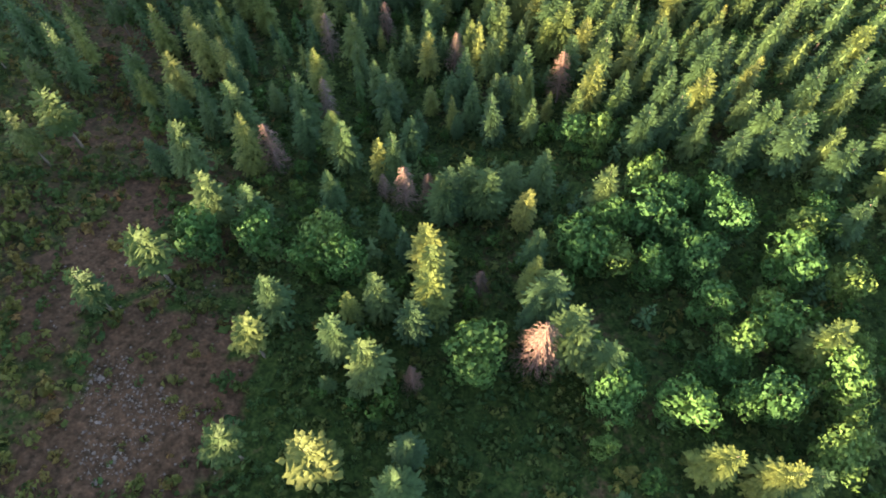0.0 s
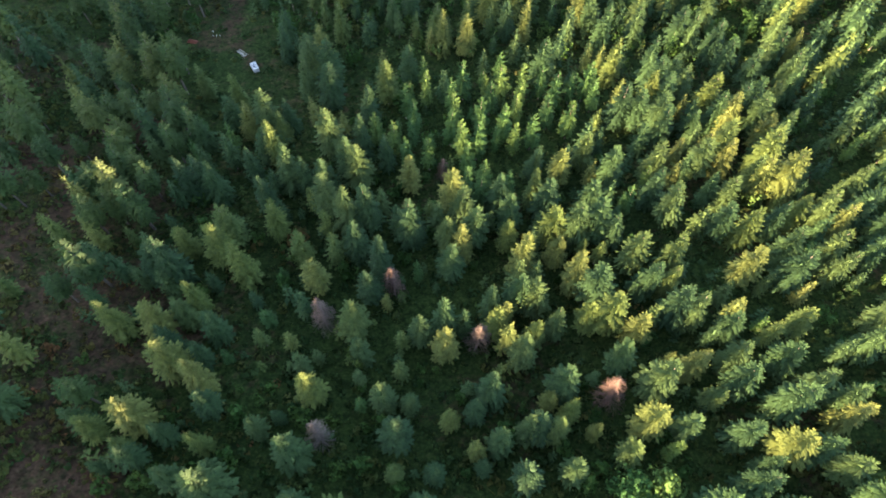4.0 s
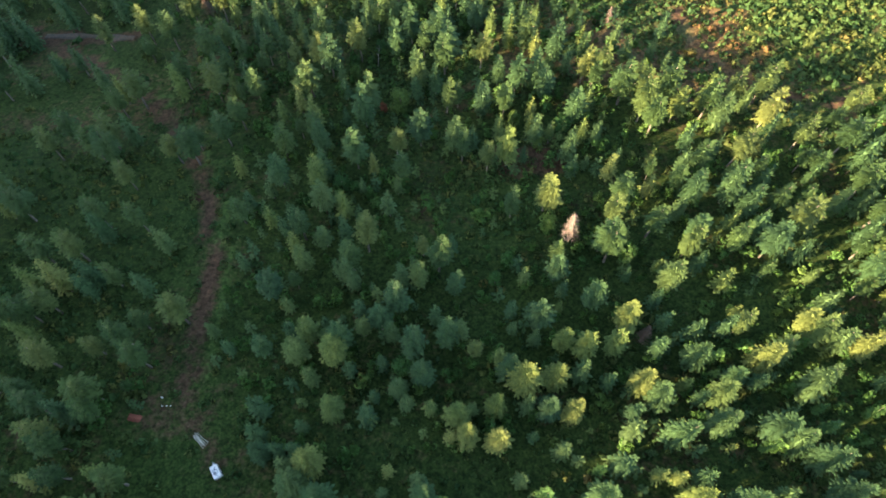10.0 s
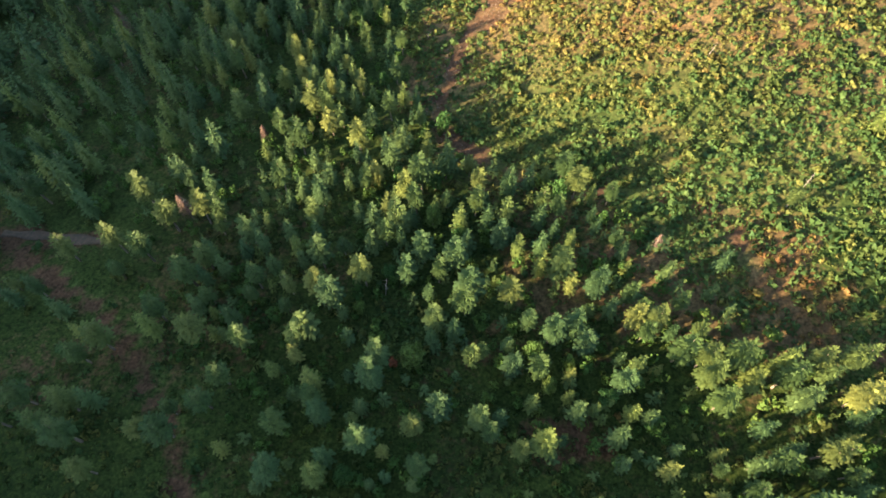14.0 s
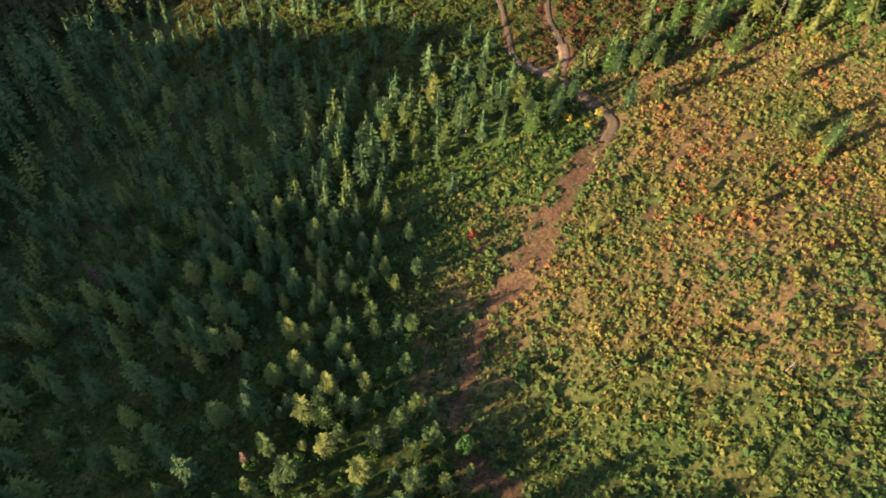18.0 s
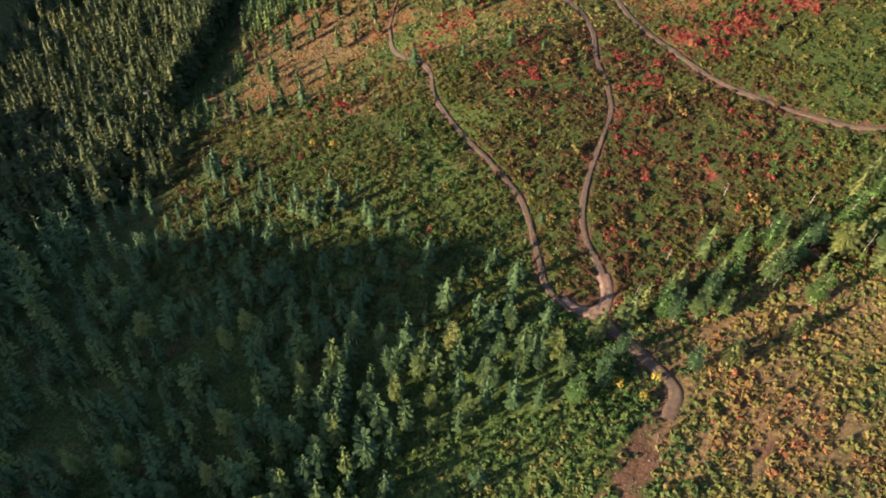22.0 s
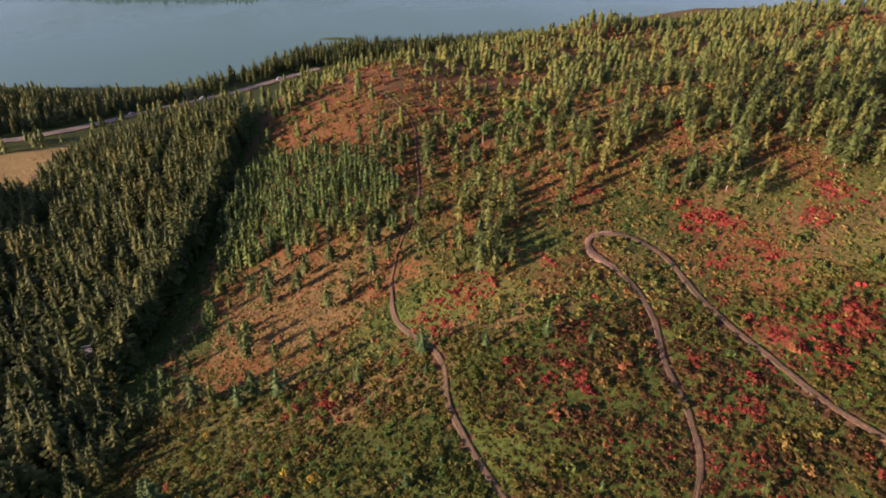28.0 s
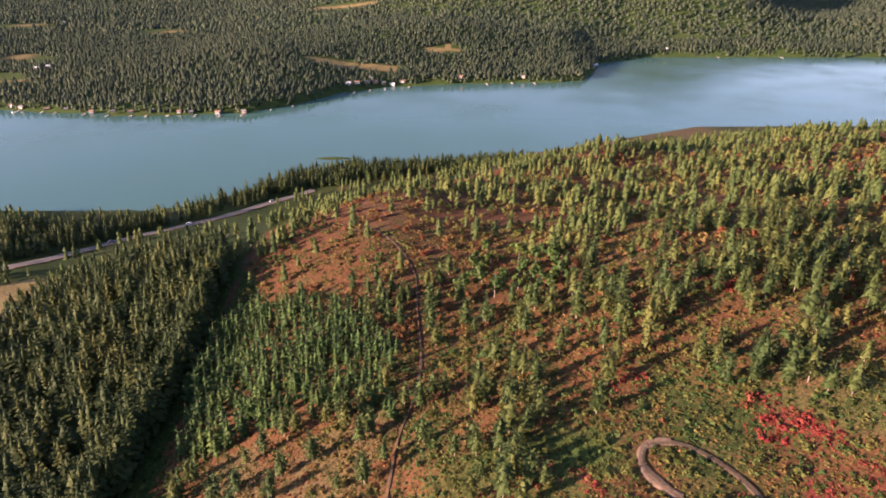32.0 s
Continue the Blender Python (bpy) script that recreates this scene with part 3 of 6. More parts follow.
def plume_crown(rng, height, radius, whorls, boughs, bottom=0.1, blunt=0.0, steps=3, wide=0.30, droop=0.55, lift=0.5):
    """A conifer's crown: whorls of feathered boughs, saw-edged and folded along the middle, drooping below and reaching up at the top."""
    v, f = [], []
    lean, side_turn = rng.uniform(0.0, 0.16), rng.random() * 6.283
    for i in range(whorls):
        h = min(max((i + rng.uniform(-0.3, 0.3)) / whorls, 0.0), 0.985) ** (1.0 - 0.15 * blunt)
        k = 1 - h
        env = radius * (k ** (0.80 - 0.42 * blunt) * (1 - (0.25 + 0.35 * blunt) * max(0.0, (k - 0.72) / 0.28)) + 0.05)
        n = max(3, int(round(boughs * (0.42 + 0.58 * k ** 0.7))))
        turn = rng.random() * 6.283
        for j in range(n):
            if rng.random() < 0.07:
                continue
            az = turn + 6.283 * (j + rng.uniform(-0.28, 0.28)) / n
            reach = env * rng.uniform(0.72, 1.16) * (1 + lean * math.cos(az - side_turn))
            c, q = math.cos(az), math.sin(az)
            z0 = (bottom + (1 - bottom) * h) * height + rng.uniform(-0.15, 0.15)
            up = lift * max(0.0, 0.55 - k) * 2.2 + 0.10
            fall = droop * k * rng.uniform(0.6, 1.3) * (1 - 0.45 * blunt)
            half = (wide * reach + 0.06) * rng.uniform(0.8, 1.2)
            n0 = len(v)
            for a in range(steps + 1):
                u = 0.06 + 0.94 * a / steps
                z = z0 + reach * (up * u - fall * u * u)
                v.append((c * reach * u, q * reach * u, z))
                if a:
                    b = min(u + 0.05, 0.98) if a < steps else 0.86
                    w = half * (1.15 - 0.75 * (a - 0.6) / steps) * (0.55 if a == steps else 1.0)
                    zz = z0 + reach * (up * b - fall * b * b) - 0.42 * w * rng.uniform(0.5, 1.5)
                    for sg in (-1, 1):
                        ww = w * sg * rng.uniform(0.75, 1.2)
                        v.append((c * reach * b - q * ww, q * reach * b + c * ww, zz))
            last = n0
            for a in range(1, steps + 1):
                m = n0 + 1 + 3 * (a - 1)
                f += [(last, m + 1, m), (last, m, m + 2)]
                last = m
    n0 = len(v)
    v += [(0.10 * math.cos(q), 0.10 * math.sin(q), height * 0.93) for q in (0, 2.1, 4.2)] + [(0, 0, height * 1.03)]
    f += [(n0, n0 + 1, n0 + 3), (n0 + 1, n0 + 2, n0 + 3), (n0 + 2, n0, n0 + 3)]
    return np.array(v), np.array(f)


def both(one, two):
    """Two shapes as one."""
    return np.concatenate([one[0], two[0]]), np.concatenate([one[1], two[1] + len(one[0])])


def leaf_crown(rng, height, radius, lobes, sprays, leaf, low=0.3):
    """A broadleaf crown: lobes of many small leaf sprays, with gaps between."""
    v, f = [], []
    centres = []
    for i in range(lobes):
        a, r = rng.random() * 6.283, radius * math.sqrt(rng.random()) * 0.68
        z = height * (low + (0.90 - low) * rng.random() ** 0.8 * (1 - 0.30 * r / radius))
        centres.append((np.array([r * math.cos(a), r * math.sin(a), z]), radius * rng.uniform(0.28, 0.46)))
    for c, r in centres:
        for i in range(sprays):
            d = rng.normal(size=3)
            d[2] = d[2] * 0.8 + 0.25
            d /= np.linalg.norm(d)
            p = c + d * r * rng.uniform(0.75, 1.1) * np.array([1, 1, 0.8])
            t = np.cross(d, rng.normal(size=3))
            t /= np.linalg.norm(t) + 1e-9
            b = np.cross(d, t)
            d2 = d * rng.uniform(-0.5, 0.5)
            s = leaf * rng.uniform(0.7, 1.3)
            n0 = len(v)
            v += [p - t * s, p + t * s * 0.9, p + b * s * 1.3 + d2 * s]
            f += [(n0, n0 + 1, n0 + 2)]
    return np.array(v), np.array(f)


def bare_branches(rng, height, radius, count, twigs=2):
    """The dry branches of a dead conifer: thin three-sided spikes with twigs."""
    v, f = [], []

    def spike(a, b, r):
        n0 = len(v)
        d = b - a
        t = np.cross(d, [0.3, 0.2, 1.0])
        t /= np.linalg.norm(t) + 1e-9
        u = np.cross(d, t)
        u /= np.linalg.norm(u) + 1e-9
        for q in range(3):
            v.append(a + r * (math.cos(q * 2.1) * t + math.sin(q * 2.1) * u))
        v.append(b)
        f.extend([(n0, n0 + 1, n0 + 3), (n0 + 1, n0 + 2, n0 + 3), (n0 + 2, n0, n0 + 3)])

    for i in range(count):
        h = 0.2 + 0.78 * (i + rng.random()) / count
        az = i * 2.4 + rng.uniform(-0.4, 0.4)
        ln = radius * (1.06 - h) ** 0.6 * rng.uniform(0.7, 1.2)
        out = np.array([math.cos(az), math.sin(az), rng.uniform(-0.35, 0.15)])
        side = np.array([-math.sin(az), math.cos(az), 0])
        a = np.array([0, 0, h * height])
        spike(a, a + out * ln, 0.045)
        for q in range(twigs):
            s = rng.uniform(0.35, 0.9)
            spike(a + out * ln * s, a + out * ln * min(s + 0.3, 1.1) + side * rng.choice([-1, 1]) * ln * 0.22 - np.array([0, 0, 0.15 * ln]), 0.03)
    return np.array(v), np.array(f)


def tuft(rng, n, leaf, flat=0.7):
    """A low shrub: a clump of leaf sprays over its root."""
    v, f = [], []
    for i in range(n):
        az, up = rng.random() * 6.283, rng.uniform(0.05, 1.0)
        d = np.array([math.cos(az) * math.sqrt(1 - up * up * 0.9), math.sin(az) * math.sqrt(1 - up * up * 0.9), up * flat])
        p = d * rng.uniform(0.55, 1.0) * 0.75
        t = np.cross(d, rng.normal(size=3))
        t /= np.linalg.norm(t) + 1e-9
        b = np.cross(d, t)
        b /= np.linalg.norm(b) + 1e-9
        s = leaf * rng.uniform(0.7, 1.3)
        n0 = len(v)
        v += [p - t * s, p + t * s + 0.05 * d, p + b * s * 1.25 + d * 0.13 * rng.uniform(-1, 1)]
        f += [(n0, n0 + 1, n0 + 2)]
    return np.array(v), np.array(f)


def mass(name, shapes, x, y, size, rng, material, label, category, tone, tall=None, kind="stuff", bark=None, trunks=None):
    """Many plants as one mesh: each place takes one of the shapes, turned and sized."""
    z = ground_height(x, y)
    pick = rng.integers(0, len(shapes), len(x))
    tall = size if tall is None else tall
    turn = rng.random(len(x)) * 6.283
    allv, allf, allt, base = [], [], [], 0
    for i, (sv, sf) in enumerate(shapes):
        k = np.nonzero(pick == i)[0]
        if not len(k):
            continue
        c, s = np.cos(turn[k])[:, None], np.sin(turn[k])[:, None]
        vx = (sv[None, :, 0] * c - sv[None, :, 1] * s) * size[k][:, None] + x[k][:, None]
        vy = (sv[None, :, 0] * s + sv[None, :, 1] * c) * size[k][:, None] + y[k][:, None]
        vz = sv[None, :, 2] * tall[k][:, None] + z[k][:, None]
        allv.append(np.stack([vx, vy, vz], -1).reshape(-1, 3))
        allf.append((sf[None] + (np.arange(len(k)) * len(sv))[:, None, None] + base).reshape(-1, 3))
        allt.append(np.repeat(tone[k], len(sv)))
        base += len(k) * len(sv)
    me = mesh_from(name, np.concatenate(allv), np.concatenate(allf), material, np.concatenate(allt))
    ob = new(name, me)
    return tagged(ob, label, category, "", kind)


# ---- the ground: one sheet to the horizon, and the lake ----
def build_ground():
    xs = np.concatenate([np.arange(-3200, -400, 80), np.arange(-400, -160, 10), np.arange(-160, 160, 2.8), np.arange(160, 420, 8), np.arange(420, 3201, 80)])
    ys = np.concatenate([np.arange(-900, -60, 40), np.arange(-60, 560, 2.8), np.arange(560, 1060, 6), np.arange(1060, 1720, 20), np.arange(1720, 3400, 70)])
    gx, gy = np.meshgrid(xs, ys)
    x, y = gx.ravel(), gy.ravel()
    z = ground_height(x, y)
    gap = road_gap(x, y)
    z = z - 0.32 * np.clip(1.6 - gap, 0, 1)
    lump, lump2 = vnoise(x, y, 9, 20), vnoise(x, y, 26, 21)
    wx = x + 26 * (vnoise(x, y, 21, 25) - 0.5) + 9 * (vnoise(x, y, 6, 26) - 0.5)
    wy = y + 34 * (vnoise(x, y, 23, 27) - 0.5) + 10 * (vnoise(x, y, 6, 28) - 0.5)
    open_slope = (x < -22 - np.clip(y - 20, 0, 200) * 0.28) & (y < 150)
    bare = 0.15 + 0.25 * lump
    bare = np.where(open_slope, 0.22 + 0.40 * lump, bare)
    scar = ((x + 32) / 7.5) ** 2 + ((y - 17) / 10) ** 2 + 1.6 * (lump - 0.5) + 1.4 * (vnoise(x, y, 3.2, 24) - 0.5) < 1
    bare = np.where(scar, 0.85, bare)
    bare = np.where(((x + 42) / 7) ** 2 + ((y - 38) / 12) ** 2 + 1.8 * (vnoise(x, y, 5, 23) - 0.5) < 1.0, 0.72, bare)
    bare = np.where(((x + 50) / 5) ** 2 + ((y - 151) / 3.5) ** 2 + 1.5 * (lump - 0.5) < 1, 0.7, bare)
    bare = np.where((wx < -66) & (wy > 165) & (wy < 275), 0.06 + 0.36 * lump, bare)
    bare = np.where((gap < 0.3) & (y < 700), 0.75, bare)
    bare = np.where((gap < 1.3) & (x > 14) & (x < 32) & (y > 345) & (y < 384), 0.62, bare)
    bare = np.where(((x - 10) / 9) ** 2 + ((y - 200) / 4) ** 2 < 1.0, 0.50, bare)
    pgap = road_gap(x, y, PATH_LINES)
    bare = np.where(pgap < 0.7 + 2.4 * (vnoise(x, y, 4, 29) - 0.5), 0.64, bare)
    bare = np.where(inside(CAMP_MEADOW, x, y, 1), 0.12 + 0.3 * lump, bare)
    camp_gap = road_gap(x, y, {"camp": PATH_LINES["camp"]})
    bare = np.maximum(bare, 0.64 - 0.22 * np.clip(camp_gap, 0, 4))
    bare = np.where(((x + 51) / 5) ** 2 + ((y - 151.5) / 3) ** 2 < 1, 0.44, bare)
    bare = np.where(((x - 4) / 5) ** 2 + ((y - 529) / 4) ** 2 < 1, 0.9, bare)
    bare = np.where((wy > 480) & (x > -100) & (pgap > 1.2), 0.06 + 0.35 * lump2, bare)
    band = inside(RUBBLE_BAND, x, y, 1.2)
    bare = np.where(band, 0.30 + 0.42 * vnoise(x, y, 4, 86), bare)
    brown = inside(RUST_HEATH, x, y, 2.0)
    bare = np.where(brown, 0.10 + 0.32 * lump, bare)
    dry = 0.1 + 0.3 * lump2
    dry = np.where((wx > -6) & (wy > 228) & (wy < 480), 0.40 + 0.4 * lump2, dry)
    hollow = np.clip((wx - np.interp(y, [380, 442, 476, 500], [6, -10, -20, -33])) / 12, 0, 1) * np.clip((482 - wy) / 14, 0, 1)
    dry = np.where((wy > 372) & (wy < 480), 0.06 + 0.32 * lump2 - 0.16 * hollow, dry)
    dry = np.where((wy > 470) & (wx > -105), 0.30 + 0.35 * lump2, dry)
    lump3 = vnoise(x, y, 15, 22)
    rust = np.where((wy > 480) & (wx > -108) & (y < 900), 0.24 + 0.46 * lump3 + 0.16 * np.clip((wy - 545) / 40, 0, 1), 0.0)
    rust = np.where(inside(RED_SLOPE, x, y), 0.12 + 0.45 * lump3, rust)
    dry = np.where(inside(RED_SLOPE, x, y), 0.58, dry)
    rust = np.where((wx > 14) & (wy > 240) & (wy < 350), 0.05 + 0.42 * lump3, rust)
    rust = np.where(brown, 0.12 + 0.42 * lump, rust)
    red = np.zeros(x.shape)
    for cx, cy, r in RED_PATCHES:
        red = np.maximum(red, 0.62 - 0.6 * np.hypot(x - cx, (y - cy) * 0.7) / r + 0.5 * (lump - 0.5))
    lush = np.where((wx > -8 + (y - 270) * 0.25) & (wy > 225) & (wy < 372) & ~inside(SPRUCE_STAND, x, y), 0.46 - 0.30 * lump2 * np.clip((y - 250) / 60, 0, 1), 0.0)
    lush = np.where((wy > 372) & (wy < 482) & ~inside(DEEP_STAND, x, y), 0.60 - 0.40 * lump2 - 0.10 * hollow, lush)
    verge = {"verge": (1.0, PATH_LINES["camp"][1] + np.array([2.8, 0.0]))}
    lush = np.where((wy > 482) & (wx > -40) & (y < 900), 0.12 + 0.42 * vnoise(x, y, 19, 84) - 0.16 * np.clip((y - 545) / 40, 0, 1), lush)
    lush = np.where((road_gap(x, y, verge) < 1.3) & (y < 238) & (y > 158), 0.6, lush)
    lush = np.where((np.abs(x + 128) < 45) & (np.abs(y - 1052) < 14), 0.9, lush)
    lush = np.where((x > -32) & (x < 24) & (wy > 338) & (wy < 376), np.maximum(lush, 0.5), lush)
    dry = np.where((x > -32) & (x < 24) & (wy > 338) & (wy < 376), 0.08, dry)
    lush = np.where(band, 0.0, np.where(brown, 0.35, lush))
    dry = np.where(y > 1200, 0.0, dry)
    straw = np.where(inside(FIELD, x, y, 0), 1.2, np.where(far_field(x, y) & (y > 1200), 0.62, 0.0))
    lush = np.where((y > 1200) & (straw == 0), 0.9, lush)
    nx, ny = len(xs), len(ys)
    i = (np.arange(ny - 1)[:, None] * nx + np.arange(nx - 1)[None]).ravel()
    f = np.stack([i, i + 1, i + nx + 1, i + nx], 1)
    me = mesh_from("ground", np.stack([x, y, z], 1), f, M_GROUND, None, {"bare": bare, "dry": dry, "rust": rust, "straw": straw, "red": red, "lush": lush})
    me.polygons.foreach_set("use_smooth", np.ones(len(f), bool))
    return tagged(new("ground", me), "hilly ground of grass, dry litter and reddish earth", "ground", "", "structure")


build_ground()
water_bm = bmesh.new()
bmesh.ops.create_grid(water_bm, x_segments=40, y_segments=12, size=1.0)
for vert in water_bm.verts:
    vert.co.x, vert.co.y, vert.co.z = vert.co.x * 3200, 1320 + vert.co.y * 560, LAKE
water_me = bpy.data.meshes.new("water")
water_bm.to_mesh(water_me)
water_bm.free()
water_me.materials.append(M_WATER)
tagged(new("water", water_me), "calm blue-grey lake water with faint wind streaks", "lake", "", "structure")


def ribbon(name, line, width, lift, material, wobble=0.0, across=4, crown=0.03):
    """A strip that lies on the ground along a line."""
    d = np.gradient(line, axis=0)
    d /= np.hypot(d[:, 0], d[:, 1])[:, None]
    side = np.stack([d[:, 1], -d[:, 0]], 1)
    w = width * (1 + wobble * (vnoise(line[:, 0], line[:, 1], 5, 30) - 0.5))
    rows = []
    for a in np.linspace(-0.5, 0.5, across + 1):
        p = line + side * (a * w)[:, None]
        rows.append(np.column_stack([p, ground_height(p[:, 0], p[:, 1]) + lift + crown * (1 - 4 * a * a) - (0.25 if abs(a) == 0.5 else 0)]))
    v = np.stack(rows, 1).reshape(-1, 3)
    n, k = len(line), across + 1
    i = (np.arange(n - 1)[:, None] * k + np.arange(across)[None]).ravel()
    me = mesh_from(name, v, np.stack([i, i + 1, i + k + 1, i + k], 1), material)
    me.polygons.foreach_set("use_smooth", np.ones(len(me.polygons), bool))
    return new(name, me)


TRACK_LABELS = {
    "spur_track": "short bare earth spur beside the forest track",
    "slope_trail": "brown eroded earth trail along the edge of the clearing",
    "upper_trail": "narrow overgrown trail climbing the red hillside",
    "loop_track": "two-rut earth track with a tight hairpin bend on the open slope",
    "hairpin": "pale bare earth worn wide at the tight bend of the track",
    "loop_bend": "pale reddish earth worn bare on the round bend of the track",
    "lake_road": "paved lakeside road with gravel shoulders",
}
for key, (width, line) in LINES.items():
    main = key == "lake_road"
    road = tagged(ribbon("road", smooth_line(TRACKS[key][1], 1.2), width, 0.10 if not main else 0.5, M_SHOULDER if main else M_PATH if key == "upper_trail" else M_WORN if key in ("hairpin", "loop_bend") else M_TRACK, 0.0 if main else 0.9, 6), TRACK_LABELS[key], "road", "", "structure")
    if main:
        lane = ribbon("carriageway", smooth_line(TRACKS[key][1], 3.0), 6.6, 0.58, M_ASPHALT)
        lane.parent = road
    elif key == "loop_track":
        fine = smooth_line(TRACKS[key][1], 1.2)
        d = np.gradient(fine, axis=0)
        d /= np.hypot(d[:, 0], d[:, 1])[:, None]
        for off in (-0.5, 0.5):
            rut = ribbon("rut", fine + np.stack([d[:, 1], -d[:, 0]], 1) * off, 0.36, 0.17, M_RUT, 0.8, 2, 0.0)
            rut.parent = road

# ---- the trees ----
def tree_proto(name, crown, trunk, crown_material, label, category, group):
    """A tree with trunk and crown, built once and copied to its places."""
    t = thing(name, (0, 0, 0), label, category, group)
    cr = new("crown", mesh_from("crown", *crown, crown_material))
    tk = new("trunk", mesh_from("trunk", *trunk, M_BARK))
    cr.parent = tk.parent = t
    return t


def plant(proto_list, x, y, size, rng, wide=1.0):
    z = ground_height(x, y)
    for i in range(len(x)):
        pr = proto_list[int(rng.integers(len(proto_list)))]
        lean = rng.normal(0, 0.025, 2)
        m = Matrix.LocRotScale((x[i], y[i], z[i]), Euler((lean[0], lean[1], rng.random() * 6.283)), None)
        ob = copy_thing(pr, m)
        ob.scale = (wide * size[i] * rng.uniform(0.9, 1.12), wide * size[i] * rng.uniform(0.9, 1.12), size[i])


def drop_protos(protos):
    for pr in protos:
        for o in list(pr.children_recursive) + [pr]:
            bpy.data.objects.remove(o)


R = np.random.default_rng(21)
spruces = [tree_proto("spruce_tree", both(plume_crown(R, 12, 2.5 + 0.25 * (k % 3), 24, 10, 0.06 + 0.05 * (k % 3), 0.2 + 0.15 * (k % 3), 3, 0.27), tier_crown(R, 10.4, 1.3, 5, 6, 0.12, 0.4, 0.1, 1.2)), trunk_shape(12, 0.20), M_SPRUCE, "tall green spruce with feathery boughs and a pointed top", "tree", "spruce stand") for k in range(7)]
pines = [tree_proto("pine_tree", both(plume_crown(R, 11.5, 2.35 + 0.15 * (k % 3), 11, 8, 0.26 + 0.08 * (k % 3), 0.7, 3, 0.42, 0.3, 0.6), tier_crown(R, 9.6, 1.0, 4, 6, 0.40, 0.6, 0.15, 1.2)), trunk_shape(11.5, 0.2), M_PINE, "round-topped grey-green pine standing among low shrubs", "tree", "slope pines") for k in range(6)]
firs = [tree_proto("fir_tree", both(plume_crown(R, 12.0, 2.5 + 0.2 * (k % 3), 13, 8, 0.20 + 0.08 * (k % 3), 0.35 + 0.1 * (k % 2), 3, 0.40, 0.4, 0.6), tier_crown(R, 10.4, 1.3, 4, 6, 0.30, 0.4, 0.1, 1.2)), trunk_shape(12.0, 0.18), M_SPRUCE, "tall slender fir with a short crown on a bare trunk", "tree", "upper stand firs") for k in range(6)]
leafers = [tree_proto("broadleaf_tree", leaf_crown(R, 9, 2.8, 34, 42, 0.25, 0.12), trunk_shape(8, 0.18, 6, 0.7), M_LEAF, "bright green broadleaf tree with a lumpy rounded crown", "tree", "broadleaf trees") for k in range(3)]
larches = [tree_proto("larch_tree", both(plume_crown(R, 10, 1.9, 12, 7, 0.12, 0.55, 3, 0.34, 0.3, 0.6), tier_crown(R, 8.6, 0.8, 4, 6, 0.16, 0.5, 0.1, 1.2)), trunk_shape(10, 0.16), M_LARCH, "fresh green larch with a soft narrow crown among spruces", "tree", "larches") for k in range(4)]
deads = [tree_proto("dead_tree", bare_branches(R, 11, 2.4, 190, 4), trunk_shape(11, 0.16, 6, 1.0), M_DEAD, "dead conifer with dry pinkish-brown bare branches", "tree", "dead trees") for k in range(2)]

mid_spruce = [both(plume_crown(R, 12, 2.35 + 0.2 * (k % 3), 12, 7, 0.10 + 0.08 * (k % 2), 0.1 + 0.2 * (k % 2), 2, 0.36), tier_crown(R, 10.4, 1.1, 4, 5, 0.16, 0.4, 0.1, 1.2)) for k in range(6)]
low_spruce = [both(plume_crown(R, 11.4, 2.9 + 0.15 * (k % 4), 8, 6, 0.10, 0.4, 1, 0.60), tier_crown(R, 10.4, 2.0, 4, 5, 0.10, 0.55, 0.08, 1.3)) for k in range(8)]
deep_spruce = [both(plume_crown(R, 12.4, 2.35 + 0.2 * (k % 3), 11, 6, 0.10, 0.25 + 0.15 * (k % 3), 1, 0.44), tier_crown(R, 11.0, 1.3, 4, 5, 0.12, 0.4, 0.08, 1.2)) for k in range(8)]
bush_spruce = [both(plume_crown(R, 8.5, 2.2 + 0.1 * k, 5, 5, 0.08, 0.7, 1, 0.55), tier_crown(R, 7.4, 1.5, 4, 5, 0.05, 0.8, 0.1, 1.2)) for k in range(5)]
low_pine = [both(plume_crown(R, 8.8, 2.5 + 0.2 * (k % 3), 6, 5, 0.20, 0.7, 2, 0.55, 0.3, 0.6), tier_crown(R, 8.0, 1.7, 3, 5, 0.22, 0.85, 0.15, 1.4)) for k in range(6)]
far_pine = [both(tier_crown(R, 8.6, 2.1 + 0.15 * (k % 3), 3, 4, 0.14, 0.9, 0.1, 1.3), plume_crown(R, 9.0, 2.4, 2, 4, 0.25, 0.7, 1, 0.75, 0.3, 0.5)) for k in range(6)]
low_leaf = [leaf_crown(R, 8, 2.7, 10, 16, 0.6) for k in range(3)]
def stem(height, r):
    a = np.arange(3) * 2.0944
    v = np.concatenate([np.stack([r * np.cos(a), r * np.sin(a), 0 * a - 0.4], 1), [[0, 0, height * 0.9]]])
    return v, np.array([(0, 1, 3), (1, 2, 3), (2, 0, 3)])


thin_trunk = [stem(11, 0.2)]

